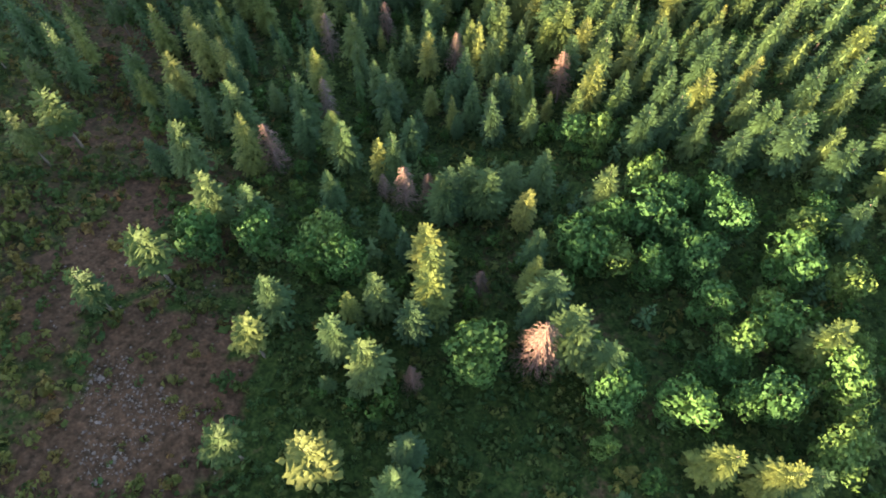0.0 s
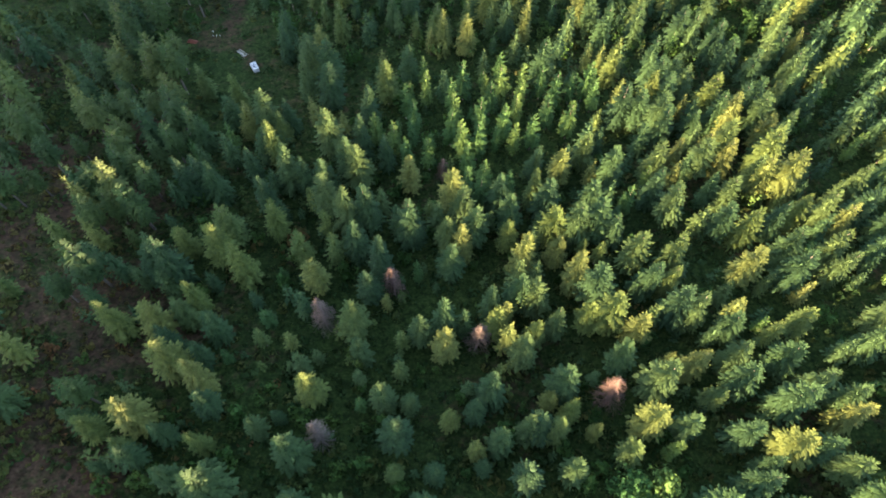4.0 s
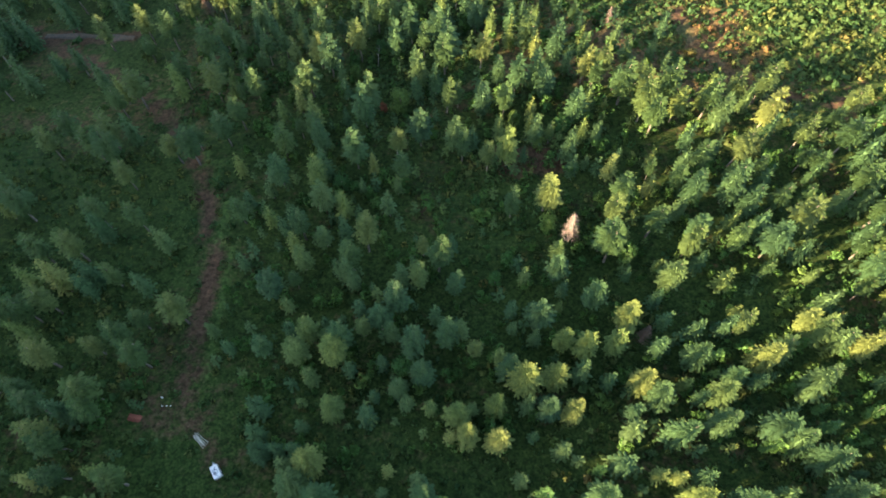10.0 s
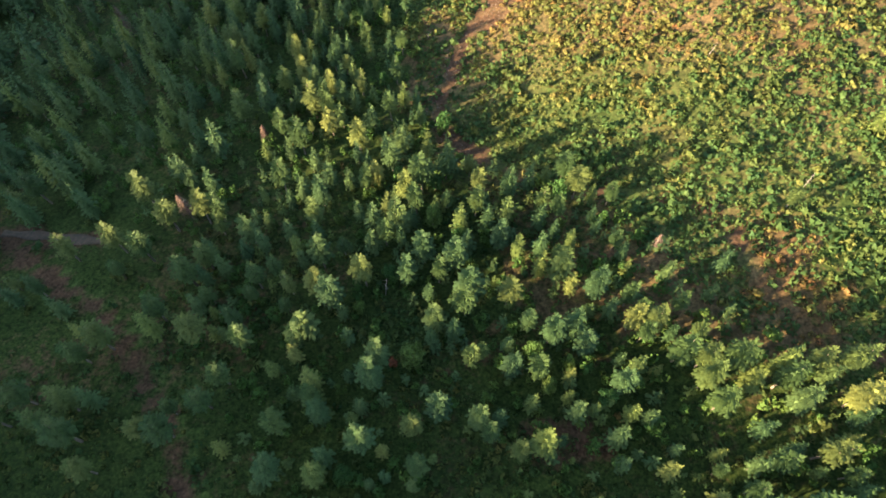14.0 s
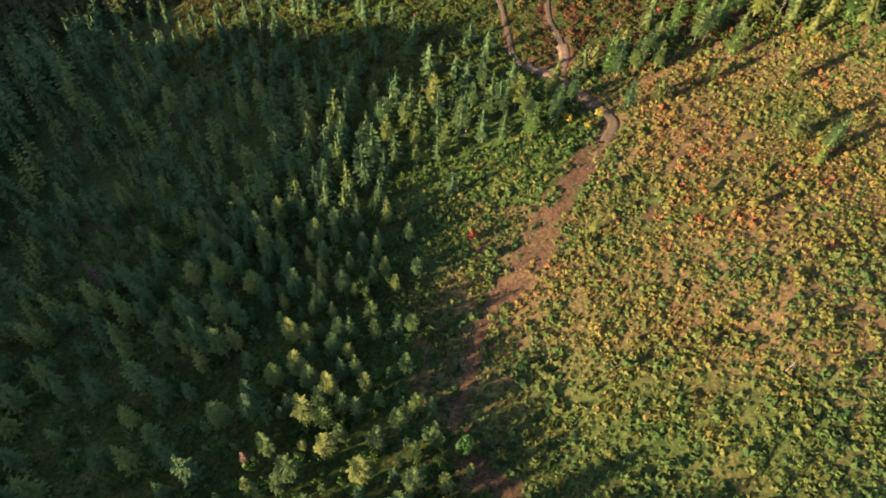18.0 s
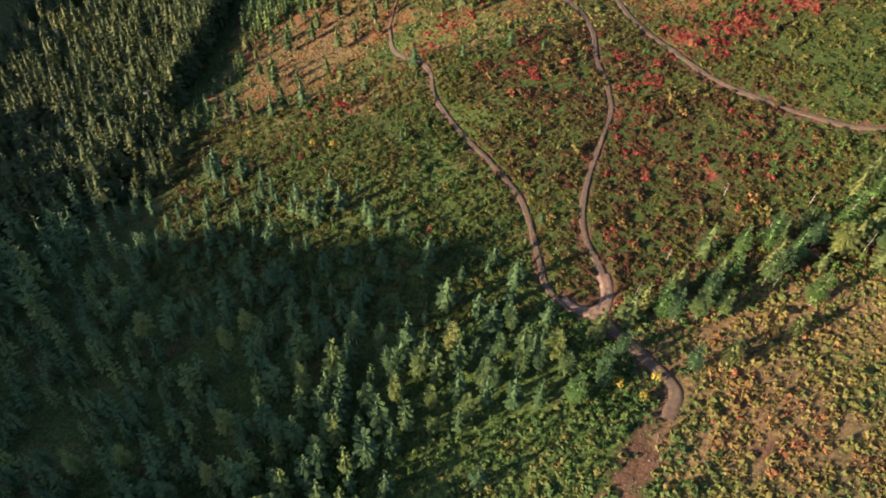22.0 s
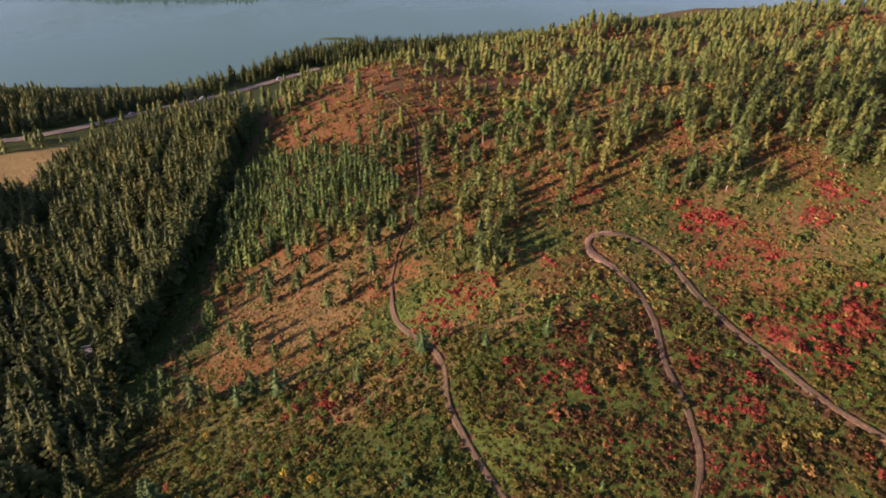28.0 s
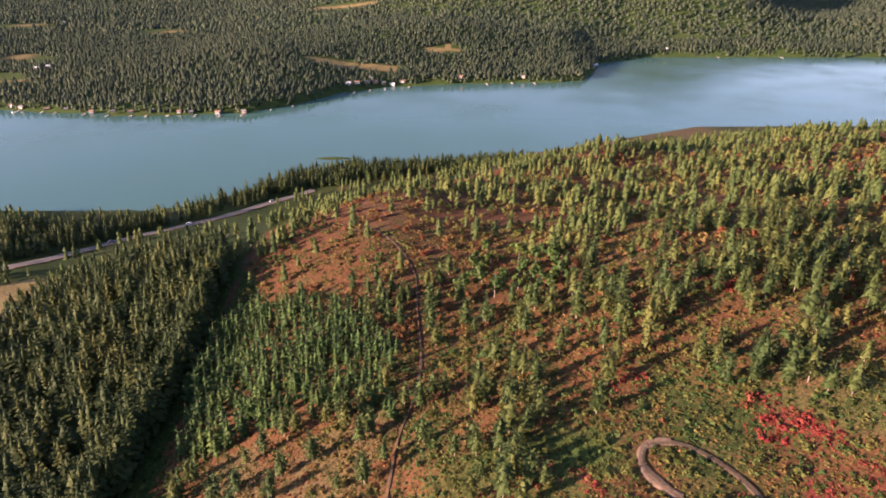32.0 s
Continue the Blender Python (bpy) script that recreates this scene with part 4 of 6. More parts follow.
# trees that stand out, at their places
DEAD_TREES = [(-20, 85.8, 1), (-18.3, 68.4, 0.9), (-23.9, 54.8, 1), (-5, 47.8, 1), (-1.8, 48.7, 0.8), (2, 83, 0.9), (19.3, 74.1, 1.05), (-8.1, 50, 0.6), (4.5, 33.2, 0.6), (-3.3, 20.2, 0.62), (10.2, 23, 1.3), (-10.4, 92.1, 0.9), (16, 182, 0.9), (14, 33, 0.6)]
FRONT_SPRUCES = [(-4, 8.5), (35.2, 9.6), (32.6, 10), (27.6, 11.4), (-3.2, 12.3), (-7.8, 21.1), (17.3, 21.7), (-11.4, 24.2), (13.7, 24.6), (43.2, 24.8), (-3.4, 26.7), (10.2, 27.9), (12.2, 29.4), (-19.3, 29.5), (-1.1, 29.6), (-7.4, 29.8), (10.5, 33.4), (-1.2, 33.7), (-1.5, 35.8), (11.6, 37.8), (53.8, 42.9), (-29, 43.8), (10.6, 45.5), (0.1, 46.2), (1.1, 46.8), (5.8, 47.1), (-14.8, 47.7), (22, 47.7), (3.7, 48.2), (9.2, 50), (13.7, 50.9), (-34.4, 51.8), (54.6, 52.2), (-6.3, 53.7), (41.5, 54.7), (-27.2, 54.8), (48.6, 55.3), (54.4, 55.7), (-13.7, 56.1), (-15.5, 58.7)]
SECOND_SPRUCES = [(37.5, 59.6), (-5.1, 59.8), (50.8, 60.5), (47.6, 61.3), (-29.5, 61.4), (-34.8, 62.8), (34, 62.9), (-21.4, 66), (4.3, 67.7), (56, 68), (62.4, 69), (8.2, 69.8), (12.1, 69.8), (9.1, 69.8), (47.5, 71.1), (-10.5, 73.8), (3.6, 74.7), (-20.2, 74.9), (44.4, 74.9), (36, 75.5), (25.3, 75.9), (65.7, 76.8), (30.6, 78.4), (42.4, 78.7), (-35.6, 79.4), (21.4, 79.4), (7.9, 80.7), (-39.7, 81.2), (-47.8, 83.7), (36.5, 83.9), (46.3, 84.1), (57.1, 84.7), (-15.5, 85.2), (13.3, 85.2), (-2.8, 85.7), (20.4, 86), (32.4, 86), (18.1, 86.3), (29.8, 87), (4.4, 88.3)]
FRONT_PINES = [(-19.9, 23.4), (-11.2, 11), (-20.1, 11.9), (-37.7, 28.5), (-32.4, 32.8)]
SIDE_SPRUCES = [(54, 64), (60, 65), (54, 81)]
FRONT_BROADLEAVES = [(-15.1, 38.9), (-16.8, 36.8), (-29.2, 38.1), (-23.2, 39.6), (19.7, 62.1), (23.5, 62), (28.2, 51.8), (31.2, 48.3), (33.4, 48.3), (36.9, 47.4), (37.2, 43.4), (22, 43.2), (17, 41.2), (18.3, 38.4), (27.1, 43.3), (50.4, 45.4), (47, 42.5), (30, 40.4), (31.8, 36.8), (21.6, 37.5), (-12.1, 35.8), (26.1, 35.9), (31.5, 35.5), (32.5, 30.7), (39.4, 28.3), (43.5, 36.3), (43.8, 21.4), (25.7, 17.9), (33.1, 18.6), (36.1, 18.7), (44.4, 18.2), (31.2, 22.5), (48.8, 25.6), (50.1, 33.8), (40.9, 12.3), (18.1, 18.3), (33.8, 25.2)]
SLOPE_PINES = [(-48, 73), (-52, 57), (-55, 53), (-80, 209), (-66, 197), (-83, 205), (-50, 168)]
CAMP_SPRUCES = [(61, 185), (-28, 190)]
EDGE_SPRUCES = [(-39, 316), (-18, 345)]
BELT_SPRUCES = [(62, 366), (75, 385), (83, 391), (95, 392), (101, 396), (90, 371), (102, 385), (110, 392), (52, 381), (87, 386), (61, 377), (11, 349), (32, 368), (49, 376), (92, 378), (58, 382)]
STAND_SPRUCES_A = [(7.7, 63.7), (45.9, 64.9), (42.7, 66.8), (39.5, 67.3), (34.5, 68.5), (-8.6, 68.7), (28.3, 70.3), (-41, 70.5), (23.6, 70.8), (40.5, 72.9), (-34.8, 75.9), (13.2, 76), (-38.5, 78), (35.8, 79.2), (-14.4, 80.5), (-2.7, 81.8), (24, 83.6), (-42.3, 83.6), (-34.4, 83.7), (10, 83.7), (-6.3, 84.2), (4.5, 84.8), (-39, 85.4)]
STAND_SPRUCES_B = [(-38.2, 88.2), (10.4, 88.9), (8, 90), (19.1, 90.6), (-13.7, 91.4), (30.1, 91.5), (26.9, 91.6), (47.4, 92.3), (-21.9, 92.6), (-42.6, 92.9), (54, 92.9), (16.6, 92.9), (-45, 93.2), (41, 93.2), (-32.7, 93.8), (-2, 95.2), (60, 95.2), (53.6, 95.4), (9.2, 95.5), (30.9, 95.6), (-12.6, 95.7), (47.7, 95.9), (25.7, 96), (-36.7, 97), (-24.6, 97.4), (14.5, 97.7), (-41.8, 97.8), (-0.2, 98.5), (-16.4, 98.6), (42.7, 100), (63, 100.2), (23.8, 100.4), (-2.2, 100.5), (-36, 100.6), (7.2, 101), (17.4, 101.1), (57.3, 101.4), (-7.8, 101.5), (2, 101.5), (47.8, 101.6), (14, 101.8), (40.2, 101.8)]
STAND_SPRUCES_C = [(21, 102), (-29.5, 102.3), (55.1, 103), (60.6, 103.5), (51.7, 103.6), (-9.8, 103.7), (7.5, 104.5), (-18.3, 104.7), (-15.1, 104.8), (32.7, 104.9), (0, 105.2), (13.5, 106.7), (-21.7, 107.2), (-1.4, 107.4), (20.8, 107.6), (42, 107.6), (-15.8, 107.8), (-31.6, 108), (6, 108), (61.3, 108.3), (39.6, 108.4), (30.8, 108.7), (11.9, 109.4), (-43.9, 109.6), (-39.6, 109.6), (47.8, 109.7), (51.2, 109.7), (66.1, 109.9), (-41.5, 110.4), (46.5, 111.2), (-22.4, 111.5), (-26, 112), (-29, 112.9), (-8.6, 112.9), (24.7, 113.2), (-17.2, 113.5), (16.4, 113.8), (-34.9, 114.1), (49, 114.1), (31.7, 114.2), (42.9, 114.2), (38.6, 114.4), (-19.1, 115.2), (12.3, 115.3), (36, 116.4)]
STAND_SPRUCES_D = [(50.3, 116.5), (43, 116.7), (20.4, 117.1), (-31.3, 117.3), (40.7, 117.5), (-12.8, 117.9), (-33.3, 118.1), (50.7, 119.8), (53.4, 119.8), (-22.4, 120), (45.2, 120.3), (-17.3, 120.8), (-45.3, 121.5), (34.8, 121.9), (40, 123.1), (50.4, 123.3), (46.2, 123.4), (-31.6, 123.8), (-37.7, 124.2), (34.1, 124.2), (44.3, 124.8), (-33.9, 125.2), (47.7, 125.6), (-40.5, 126), (-30.4, 126.1), (50.2, 126.4), (31.1, 126.5), (27.9, 126.6), (-16.2, 127.6), (54.6, 128.7), (36, 129.1), (43.9, 129.5), (34, 131), (59.1, 131.3), (-40.5, 131.8), (39.2, 132), (-23.7, 132.4), (35.3, 133), (-13.6, 133.9), (-47.7, 134.6), (-28.7, 134.8), (59.7, 135.3), (52.9, 135.5), (38.6, 136), (35.4, 137.5)]
STAND_SPRUCES_E = [(28.3, 138.2), (-24.4, 138.5), (55.9, 138.5), (15.1, 138.6), (48.9, 138.7), (-9.4, 139), (-28.1, 140.7), (59.5, 141.5), (62.8, 142.5), (47.7, 143.2), (-26.3, 144), (60, 145.4), (44.4, 145.6), (-34.2, 145.7), (1.3, 146.7), (27.6, 146.9), (-3.2, 147.4), (42.2, 147.8), (34.2, 148.4), (-4.6, 150.3), (12.7, 150.6), (9, 151.2), (1.1, 152), (-24, 152.1), (26.1, 152.8), (35, 153.1), (49.2, 154.1), (67.7, 154.2), (-13.6, 154.8), (23.6, 155.3), (37.7, 155.5), (5.5, 155.5), (10.3, 156), (-9.9, 157.2), (3.7, 157.5), (43.1, 158.4), (32.8, 159.3), (58.3, 159.5), (45.7, 159.6), (15.5, 160.2), (-23.8, 160.3), (54.9, 160.9), (20.4, 160.9), (-30.4, 161.2), (64, 161.7)]
STAND_SPRUCES_F = [(-35.5, 162), (-11.5, 162), (51.9, 162.2), (12.7, 162.2), (-23, 163), (-6, 163.6), (-14.6, 164.1), (50.4, 164.1), (64.8, 164.2), (-4, 164.2), (-28.7, 164.5), (22.4, 165.4), (9, 165.7), (-16.7, 166.2), (71.6, 166.8), (-14.3, 169.5), (18.3, 169.5), (63, 172), (30.8, 172.4), (-35.5, 172.6), (-4.5, 172.7), (73, 173.2), (-10.8, 174.2), (66, 174.3), (12.6, 174.4), (48.5, 177.8), (75.5, 177.9), (-30.8, 178.2), (35.3, 178.5), (21, 180.1), (36.8, 181.2), (-27.4, 182.6), (74.1, 185.6), (46.5, 185.8), (12, 188.7), (37.4, 188.7), (43.9, 189), (-29.9, 195.5), (-36.7, 196.5), (5.9, 199), (-22.6, 200.2), (-4.1, 203.9), (53.7, 204.4), (45.2, 204.7), (-10.4, 205)]
STAND_SPRUCES_G = [(-30, 205.3), (38, 207.6), (32, 208.3), (19.2, 208.4), (-21.5, 210.8), (1.6, 211.8), (-20.3, 214.6), (14.1, 215), (8.6, 217.1), (12.7, 218), (22.1, 218.9), (5.3, 220.3), (-33.3, 220.3), (-10.7, 220.8), (-29.5, 225.9), (17, 226), (-5, 226.3), (-32.3, 228.9), (11.4, 229.7), (-15.6, 230.3), (-6.7, 233.3), (4.7, 234.7), (-12.6, 235), (1.4, 236.9), (-46.4, 241.5), (-17.8, 241.6), (-34.5, 245.2), (3.8, 249), (-15.9, 249.7), (-33.3, 250), (-32.1, 254.4), (-22.6, 254.5), (-19.4, 258.1), (-17.8, 262.5), (-26.6, 264.1), (-32.9, 269.4), (-66, 272.9), (-54.3, 276.2), (-47.9, 276.9), (-48.8, 280), (-34.1, 281.6), (-81, 283.7), (-37.9, 283.7), (-44.7, 284.3), (-40.9, 286.4)]
STAND_SPRUCES_H = [(-34.1, 290.8), (-39.9, 293.7), (-43.1, 293.8), (-33.4, 294.4), (-54.6, 298.5), (-62.4, 303.5), (-33.4, 305.7), (-43.9, 305.8), (-22.2, 306), (-60.7, 306.2), (-53.6, 306.9), (-27, 308.4), (-17.5, 309.9), (-92.8, 310.4), (-24.7, 310.5), (-60.6, 310.7), (-82.1, 311.5), (-68.5, 311.9), (-51.4, 314.2), (-76.5, 314.6), (-65.7, 318), (-30.1, 318), (-53, 319.4), (-19.5, 320), (-62.5, 320.8), (-41.1, 320.9), (-36.4, 324.5), (-32, 324.9), (-57.4, 325.1), (-85.6, 327.2), (-50.8, 329.3), (-77.4, 332.3), (-116.8, 334.8), (-71.6, 335), (-75.4, 335.7), (-63.8, 338.4), (-41.7, 341.8), (-84.7, 343.9), (-96.5, 344.2), (-104.6, 346.1), (-40, 346.4), (-50.1, 346.5), (-11, 348.3), (-62.4, 349.3), (-18.7, 351)]
STAND_SPRUCES_I = [(16.3, 352), (-32, 352.7), (-5.3, 353.2), (-25.9, 353.5), (34.9, 353.6), (-7.4, 354.6), (18, 354.7), (9.9, 355.2), (0.4, 356.5), (4.6, 357.3), (-47.3, 358.5), (-38.3, 358.6), (21.9, 358.8), (7.5, 358.8), (-21, 359.6), (-26.9, 360), (-3.6, 361.6), (-49.4, 363.3), (-13.7, 364.1), (-75.9, 364.5), (38.3, 365.1), (34.4, 365.9), (43.9, 366), (-0.4, 368.1), (-30.4, 369.2), (-42.4, 370.2), (42.7, 370.4), (-36.2, 370.6), (54.6, 372.6), (57.4, 373.7), (-68.9, 374.1), (78.7, 375.8), (70.3, 377.7), (-64.5, 378.3), (-77.4, 378.7), (67.2, 380.9), (-93.2, 381.4), (-58.6, 390.4), (-93.4, 412)]
STAND_PINES_A = [(-56.2, 101.4), (-49.6, 102.8), (-53.7, 103.4), (-52.9, 105.5), (-67.3, 108.5), (-49.7, 108.8), (-54.9, 111.7), (-52.3, 111.9), (-55.6, 115.2), (-48.6, 118), (-56.9, 120.1), (-62.4, 122.2), (-48.7, 124), (-60.3, 124.5), (-57.3, 125), (-53.7, 126.6), (-51, 128.5), (-59.9, 130.2), (-56.1, 134.4), (-61.7, 135.2), (-65.1, 135.6), (-52.2, 135.6), (-53.4, 141.4), (-61.9, 142.3), (-65.3, 147.8), (-60.6, 154.4), (-70.6, 155.2), (-76.8, 155.6), (-69, 160), (-54.5, 160), (-62.5, 162.4), (-58.5, 164.1), (-74.5, 168.2), (63.3, 176.7), (-7.1, 176.9), (-22.1, 177.7), (21.8, 177.9), (43, 178.6), (-76.6, 180.2), (-70.5, 180.6), (53.3, 181), (-19.7, 181.4), (29.7, 182.5), (-31.4, 184.3), (23.1, 185.2)]
STAND_PINES_B = [(51.9, 186.9), (-61.2, 187), (6, 187.6), (65.5, 187.8), (-68.6, 188), (-43.2, 188.4), (25, 188.6), (-83.1, 189.6), (35.7, 191.7), (-13.8, 196.3), (46.8, 196.6), (2.2, 197.9), (-2.5, 200.9), (-15.1, 202.5), (-54.6, 202.8), (-36.8, 203.2), (-58.2, 203.3), (33.1, 204.3), (-74.1, 204.5), (-49, 207.5), (-72.2, 207.7), (43.7, 207.8), (48.6, 210.1), (53.8, 210.3), (5.8, 210.7), (36.4, 211.2), (-46.6, 211.7), (32.4, 211.8), (28.8, 212.9), (-72.7, 216.5), (-44, 218.1), (25.9, 218.6), (-35.1, 218.8), (-69.2, 219), (-53, 220.1), (-46.2, 222.4), (-5.5, 223.1), (22.4, 223.5), (2, 224.8), (-52.2, 227.8), (-37.3, 229.2), (-23.5, 230.2), (-9.9, 230.3), (-43.6, 230.7), (-86.2, 231.1)]
STAND_PINES_C = [(-56.7, 232.1), (-40.4, 233), (-31.9, 234.9), (-53.9, 235.6), (-66.7, 238.3), (-20.1, 239.1), (-82.3, 239.2), (-72.9, 240.7), (-2.7, 245), (-63, 245.3), (-56.7, 246.8), (-14.3, 246.9), (-53.7, 247.3), (16.4, 247.3), (14.4, 251.7), (-13.2, 252.2), (-24.8, 253.1), (-70.4, 253.2), (-41.6, 253.6), (-8.3, 254.8), (-61.3, 255.4), (-38.9, 264.4), (-73.9, 268.4), (-43.7, 269.4), (-20.2, 273.5), (-34.3, 274.3), (-37.3, 275.4), (-31.1, 277.5), (-35.8, 278.5), (-27, 281.8), (-65.2, 298.4)]
STAND_LARCHES_A = [(3.1, 108.8), (0.9, 110.3), (7.8, 111.2), (4.1, 112.1), (1.2, 115.8), (-5.4, 117.5), (-8.9, 117.5), (0.1, 119.5), (2.9, 120), (9.2, 120.7), (-11.4, 120.9), (6.2, 121.7), (12.5, 121.9), (-8.6, 122.6), (-14.7, 123.1), (-1.8, 123.4), (3.9, 123.8), (7.9, 124.3), (19.1, 124.5), (-8.3, 125.3), (3.6, 126.5), (15.8, 126.7), (-0.9, 127), (-10, 130), (10.5, 130.6), (5.5, 130.8), (24.1, 130.8), (-1.7, 130.8), (16.8, 131.5), (-6.3, 132.8), (20.4, 133.3), (11.2, 133.6), (22.9, 133.7), (7.8, 134.6), (0.6, 134.7), (-6.8, 137.9), (7.2, 138.7)]
SPRUCE_PLACES = (FRONT_SPRUCES, SECOND_SPRUCES, SIDE_SPRUCES, CAMP_SPRUCES, EDGE_SPRUCES, BELT_SPRUCES, STAND_SPRUCES_A, STAND_SPRUCES_B, STAND_SPRUCES_C, STAND_SPRUCES_D, STAND_SPRUCES_E, STAND_SPRUCES_F, STAND_SPRUCES_G, STAND_SPRUCES_H, STAND_SPRUCES_I)
PINE_PLACES = (FRONT_PINES, SLOPE_PINES, STAND_PINES_A, STAND_PINES_B, STAND_PINES_C)
LARCH_PLACES = (STAND_LARCHES_A,)
TAKEN = np.array([q[:2] for group in (*SPRUCE_PLACES, *PINE_PLACES, *LARCH_PLACES, DEAD_TREES, FRONT_BROADLEAVES) for q in group], float)


def free_share(x, y):
    """Tree share where no placed tree stands already; thin where each tree there has its place."""
    d = np.full(np.shape(x), 1e6)
    for q in TAKEN:
        d = np.minimum(d, np.hypot(x - q[0], y - q[1]))
    placed = (y < 290) & (x > -50 - np.clip(y - 150, 0, 120) * 0.3) & (x < 62) | (y < 62) & (x < 62)
    return np.where(d < 2.4, 0, tree_share(x, y) * np.where(placed, np.where(y < 62, 0.12, np.where(x < -48, 0.3, 0.75)), 1.0))


def rows_of(places, rng, mean=1.0, spread=0.1):
    p = np.array(places, float)
    return p[:, 0], p[:, 1], (mean * rng.normal(1.0, spread, len(p))).clip(0.4, 1.5)


rng = np.random.default_rng(33)
def height_here(places):
    """Mean size of a row of trees: lower towards the clearing's upper edge."""
    p = np.array(places, float)
    low = np.clip((p[:, 1] - 262) / 30, 0, 1) * np.clip((p[:, 0] + 45) / 15, 0, 1) * np.clip((35 - p[:, 0]) / 12, 0, 1) * np.clip((352 - p[:, 1]) / 8, 0, 1)
    return np.where(p[:, 1] < 150, 0.94, 0.92) - 0.28 * low


for places in SPRUCE_PLACES:
    if places is BELT_SPRUCES:
        plant(larches, *rows_of(places, rng, 1.1), rng, 1.35)
        continue
    low, high = [q for q in places if q[1] < 160], [q for q in places if q[1] >= 160]
    for kind, chosen in ((spruces, low), (firs, high)):
        if chosen:
            plant(kind, *rows_of(chosen, rng, height_here(chosen)), rng, 1.18 if places is FRONT_SPRUCES else 1.06)
for places in PINE_PLACES:
    plant(pines, *rows_of(places, rng, height_here(places) * 1.08), rng)
for places in LARCH_PLACES:
    plant(larches, *rows_of(places, rng, 0.98), rng)
plant(leafers, *rows_of(FRONT_BROADLEAVES, rng, 0.96, 0.14), rng, 1.15)
plant(leafers, np.array([3.3]), np.array([22.9]), np.array([1.0]), rng, 1.5)
dd = np.array(DEAD_TREES)
plant(deads, dd[:, 0], dd[:, 1], dd[:, 2], rng)

# the rest of the first stand, which the flight passes nearest
tx, ty, rng = scatter(-110, 138, -10, 330, 4.35, free_share, 31)
roll = rng.random(len(tx))
leafy = (inside(BROADLEAF_STAND, tx, ty) & (roll < 0.8)) | ((tx > -30) & (tx < 30) & (ty > 150) & (roll < 0.10)) | (inside(BUSH_GAP, tx, ty) & (roll < 0.4))
piney = ~leafy & (((tx < -52) & (ty < 250) & (roll < 0.35)) | ((ty > 160) & (roll < 0.25)))
dead = ~leafy & ~piney & (roll > 0.99)
size = rng.normal(0.95, 0.18, len(tx)).clip(0.45, 1.35) * np.where((tx > -50) & (tx < 62), 0.72, 0.95)
near = (ty < 122) & (tx < 60)
sp = ~leafy & ~piney & ~dead
larch = sp & (inside(LARCH_PATCH, tx, ty) & (roll < 0.75) | (ty > 60) & (roll < np.where(ty > 145, 0.22, 0.13)))
sp = sp & ~larch
chosen = np.nonzero(sp & near & (ty < 75))[0][:60]
is_thing = np.zeros(len(tx), bool)
is_thing[chosen] = True
plant(spruces, tx[chosen], ty[chosen], size[chosen], rng)
k = np.nonzero(piney)[0][:300]
is_thing[k] = True
plant(pines, tx[k], ty[k], size[k], rng)
k = np.nonzero(leafy)[0][:300]
is_thing[k] = True
plant(leafers, tx[k], ty[k], size[k] * 0.9, rng)
k = np.nonzero(larch)[0][:280]
is_thing[k] = True
plant(larches, tx[k], ty[k], size[k] * 0.95, rng)
k = np.nonzero(dead)[0]
is_thing[k] = True
plant(deads, tx[k], ty[k], size[k], rng)


def wood(name, shapes, x, y, s, material, label, seed, dark=1.0):
    """The rest of a stand: crowns and trunks as one mass each."""
    rng = np.random.default_rng(seed)
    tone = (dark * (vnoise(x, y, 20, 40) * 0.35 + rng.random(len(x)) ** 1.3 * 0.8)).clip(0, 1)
    crowns = mass(name, shapes, x, y, s, np.random.default_rng(seed), material, label, "forest", tone)
    stems = mass("trunks", thin_trunk, x, y, s, np.random.default_rng(seed), M_BARK, "", "", tone, kind="")
    stems.parent = crowns
    return crowns


rest = ~is_thing
k = rest & sp
wood("spruce_stand", mid_spruce, tx[k], ty[k], size[k], M_SPRUCE_MASS, "dense stand of green spruces with pointed tops", 41)

# saplings and tall bushes that fill the stand between the trees
bx, by, rng = scatter(-110, 80, 6, 345, 3.5, lambda x, y: np.where((inside(SPRUCE_STAND, x, y) | (inside(DEEP_STAND, x, y) & (y > 250)) | inside(BROADLEAF_STAND, x, y) | inside(BUSH_GAP, x, y)) & ~inside(CAMP_MEADOW, x, y), np.where(y < 145, 0.7, 1.0) * (0.35 + 0.5 * vnoise(x, y, 15, 51) + np.where((y < 75) | (y > 145), 0.25, 0)), 0), 36)
leafy_low = rng.random(len(bx)) < np.where((by < 75) | (by > 145), 0.68, 0.4)
tone = (vnoise(bx, by, 14, 52) * 0.6 + 0.5 * rng.random(len(bx))).clip(0, 1)
bs = rng.uniform(0.22, 0.70, len(bx))
thicket = [leaf_crown(R, 7, 2.6, 9, 13, 0.55, 0.1) for k in range(4)]
sapling = [plume_crown(R, 9, 2.2, 7, 5, 0.04, 0.3, 1, 0.5) for k in range(5)]
mass("understorey", thicket, bx[leafy_low], by[leafy_low], bs[leafy_low], rng, M_THICKET, "green broadleaf saplings filling the gaps under the spruces", "bushes", tone[leafy_low])
k = ~leafy_low
mass("young_spruces", sapling, bx[k], by[k], bs[k], rng, M_SPRUCE_MASS, "small young spruces growing between the tall trees", "saplings", tone[k])

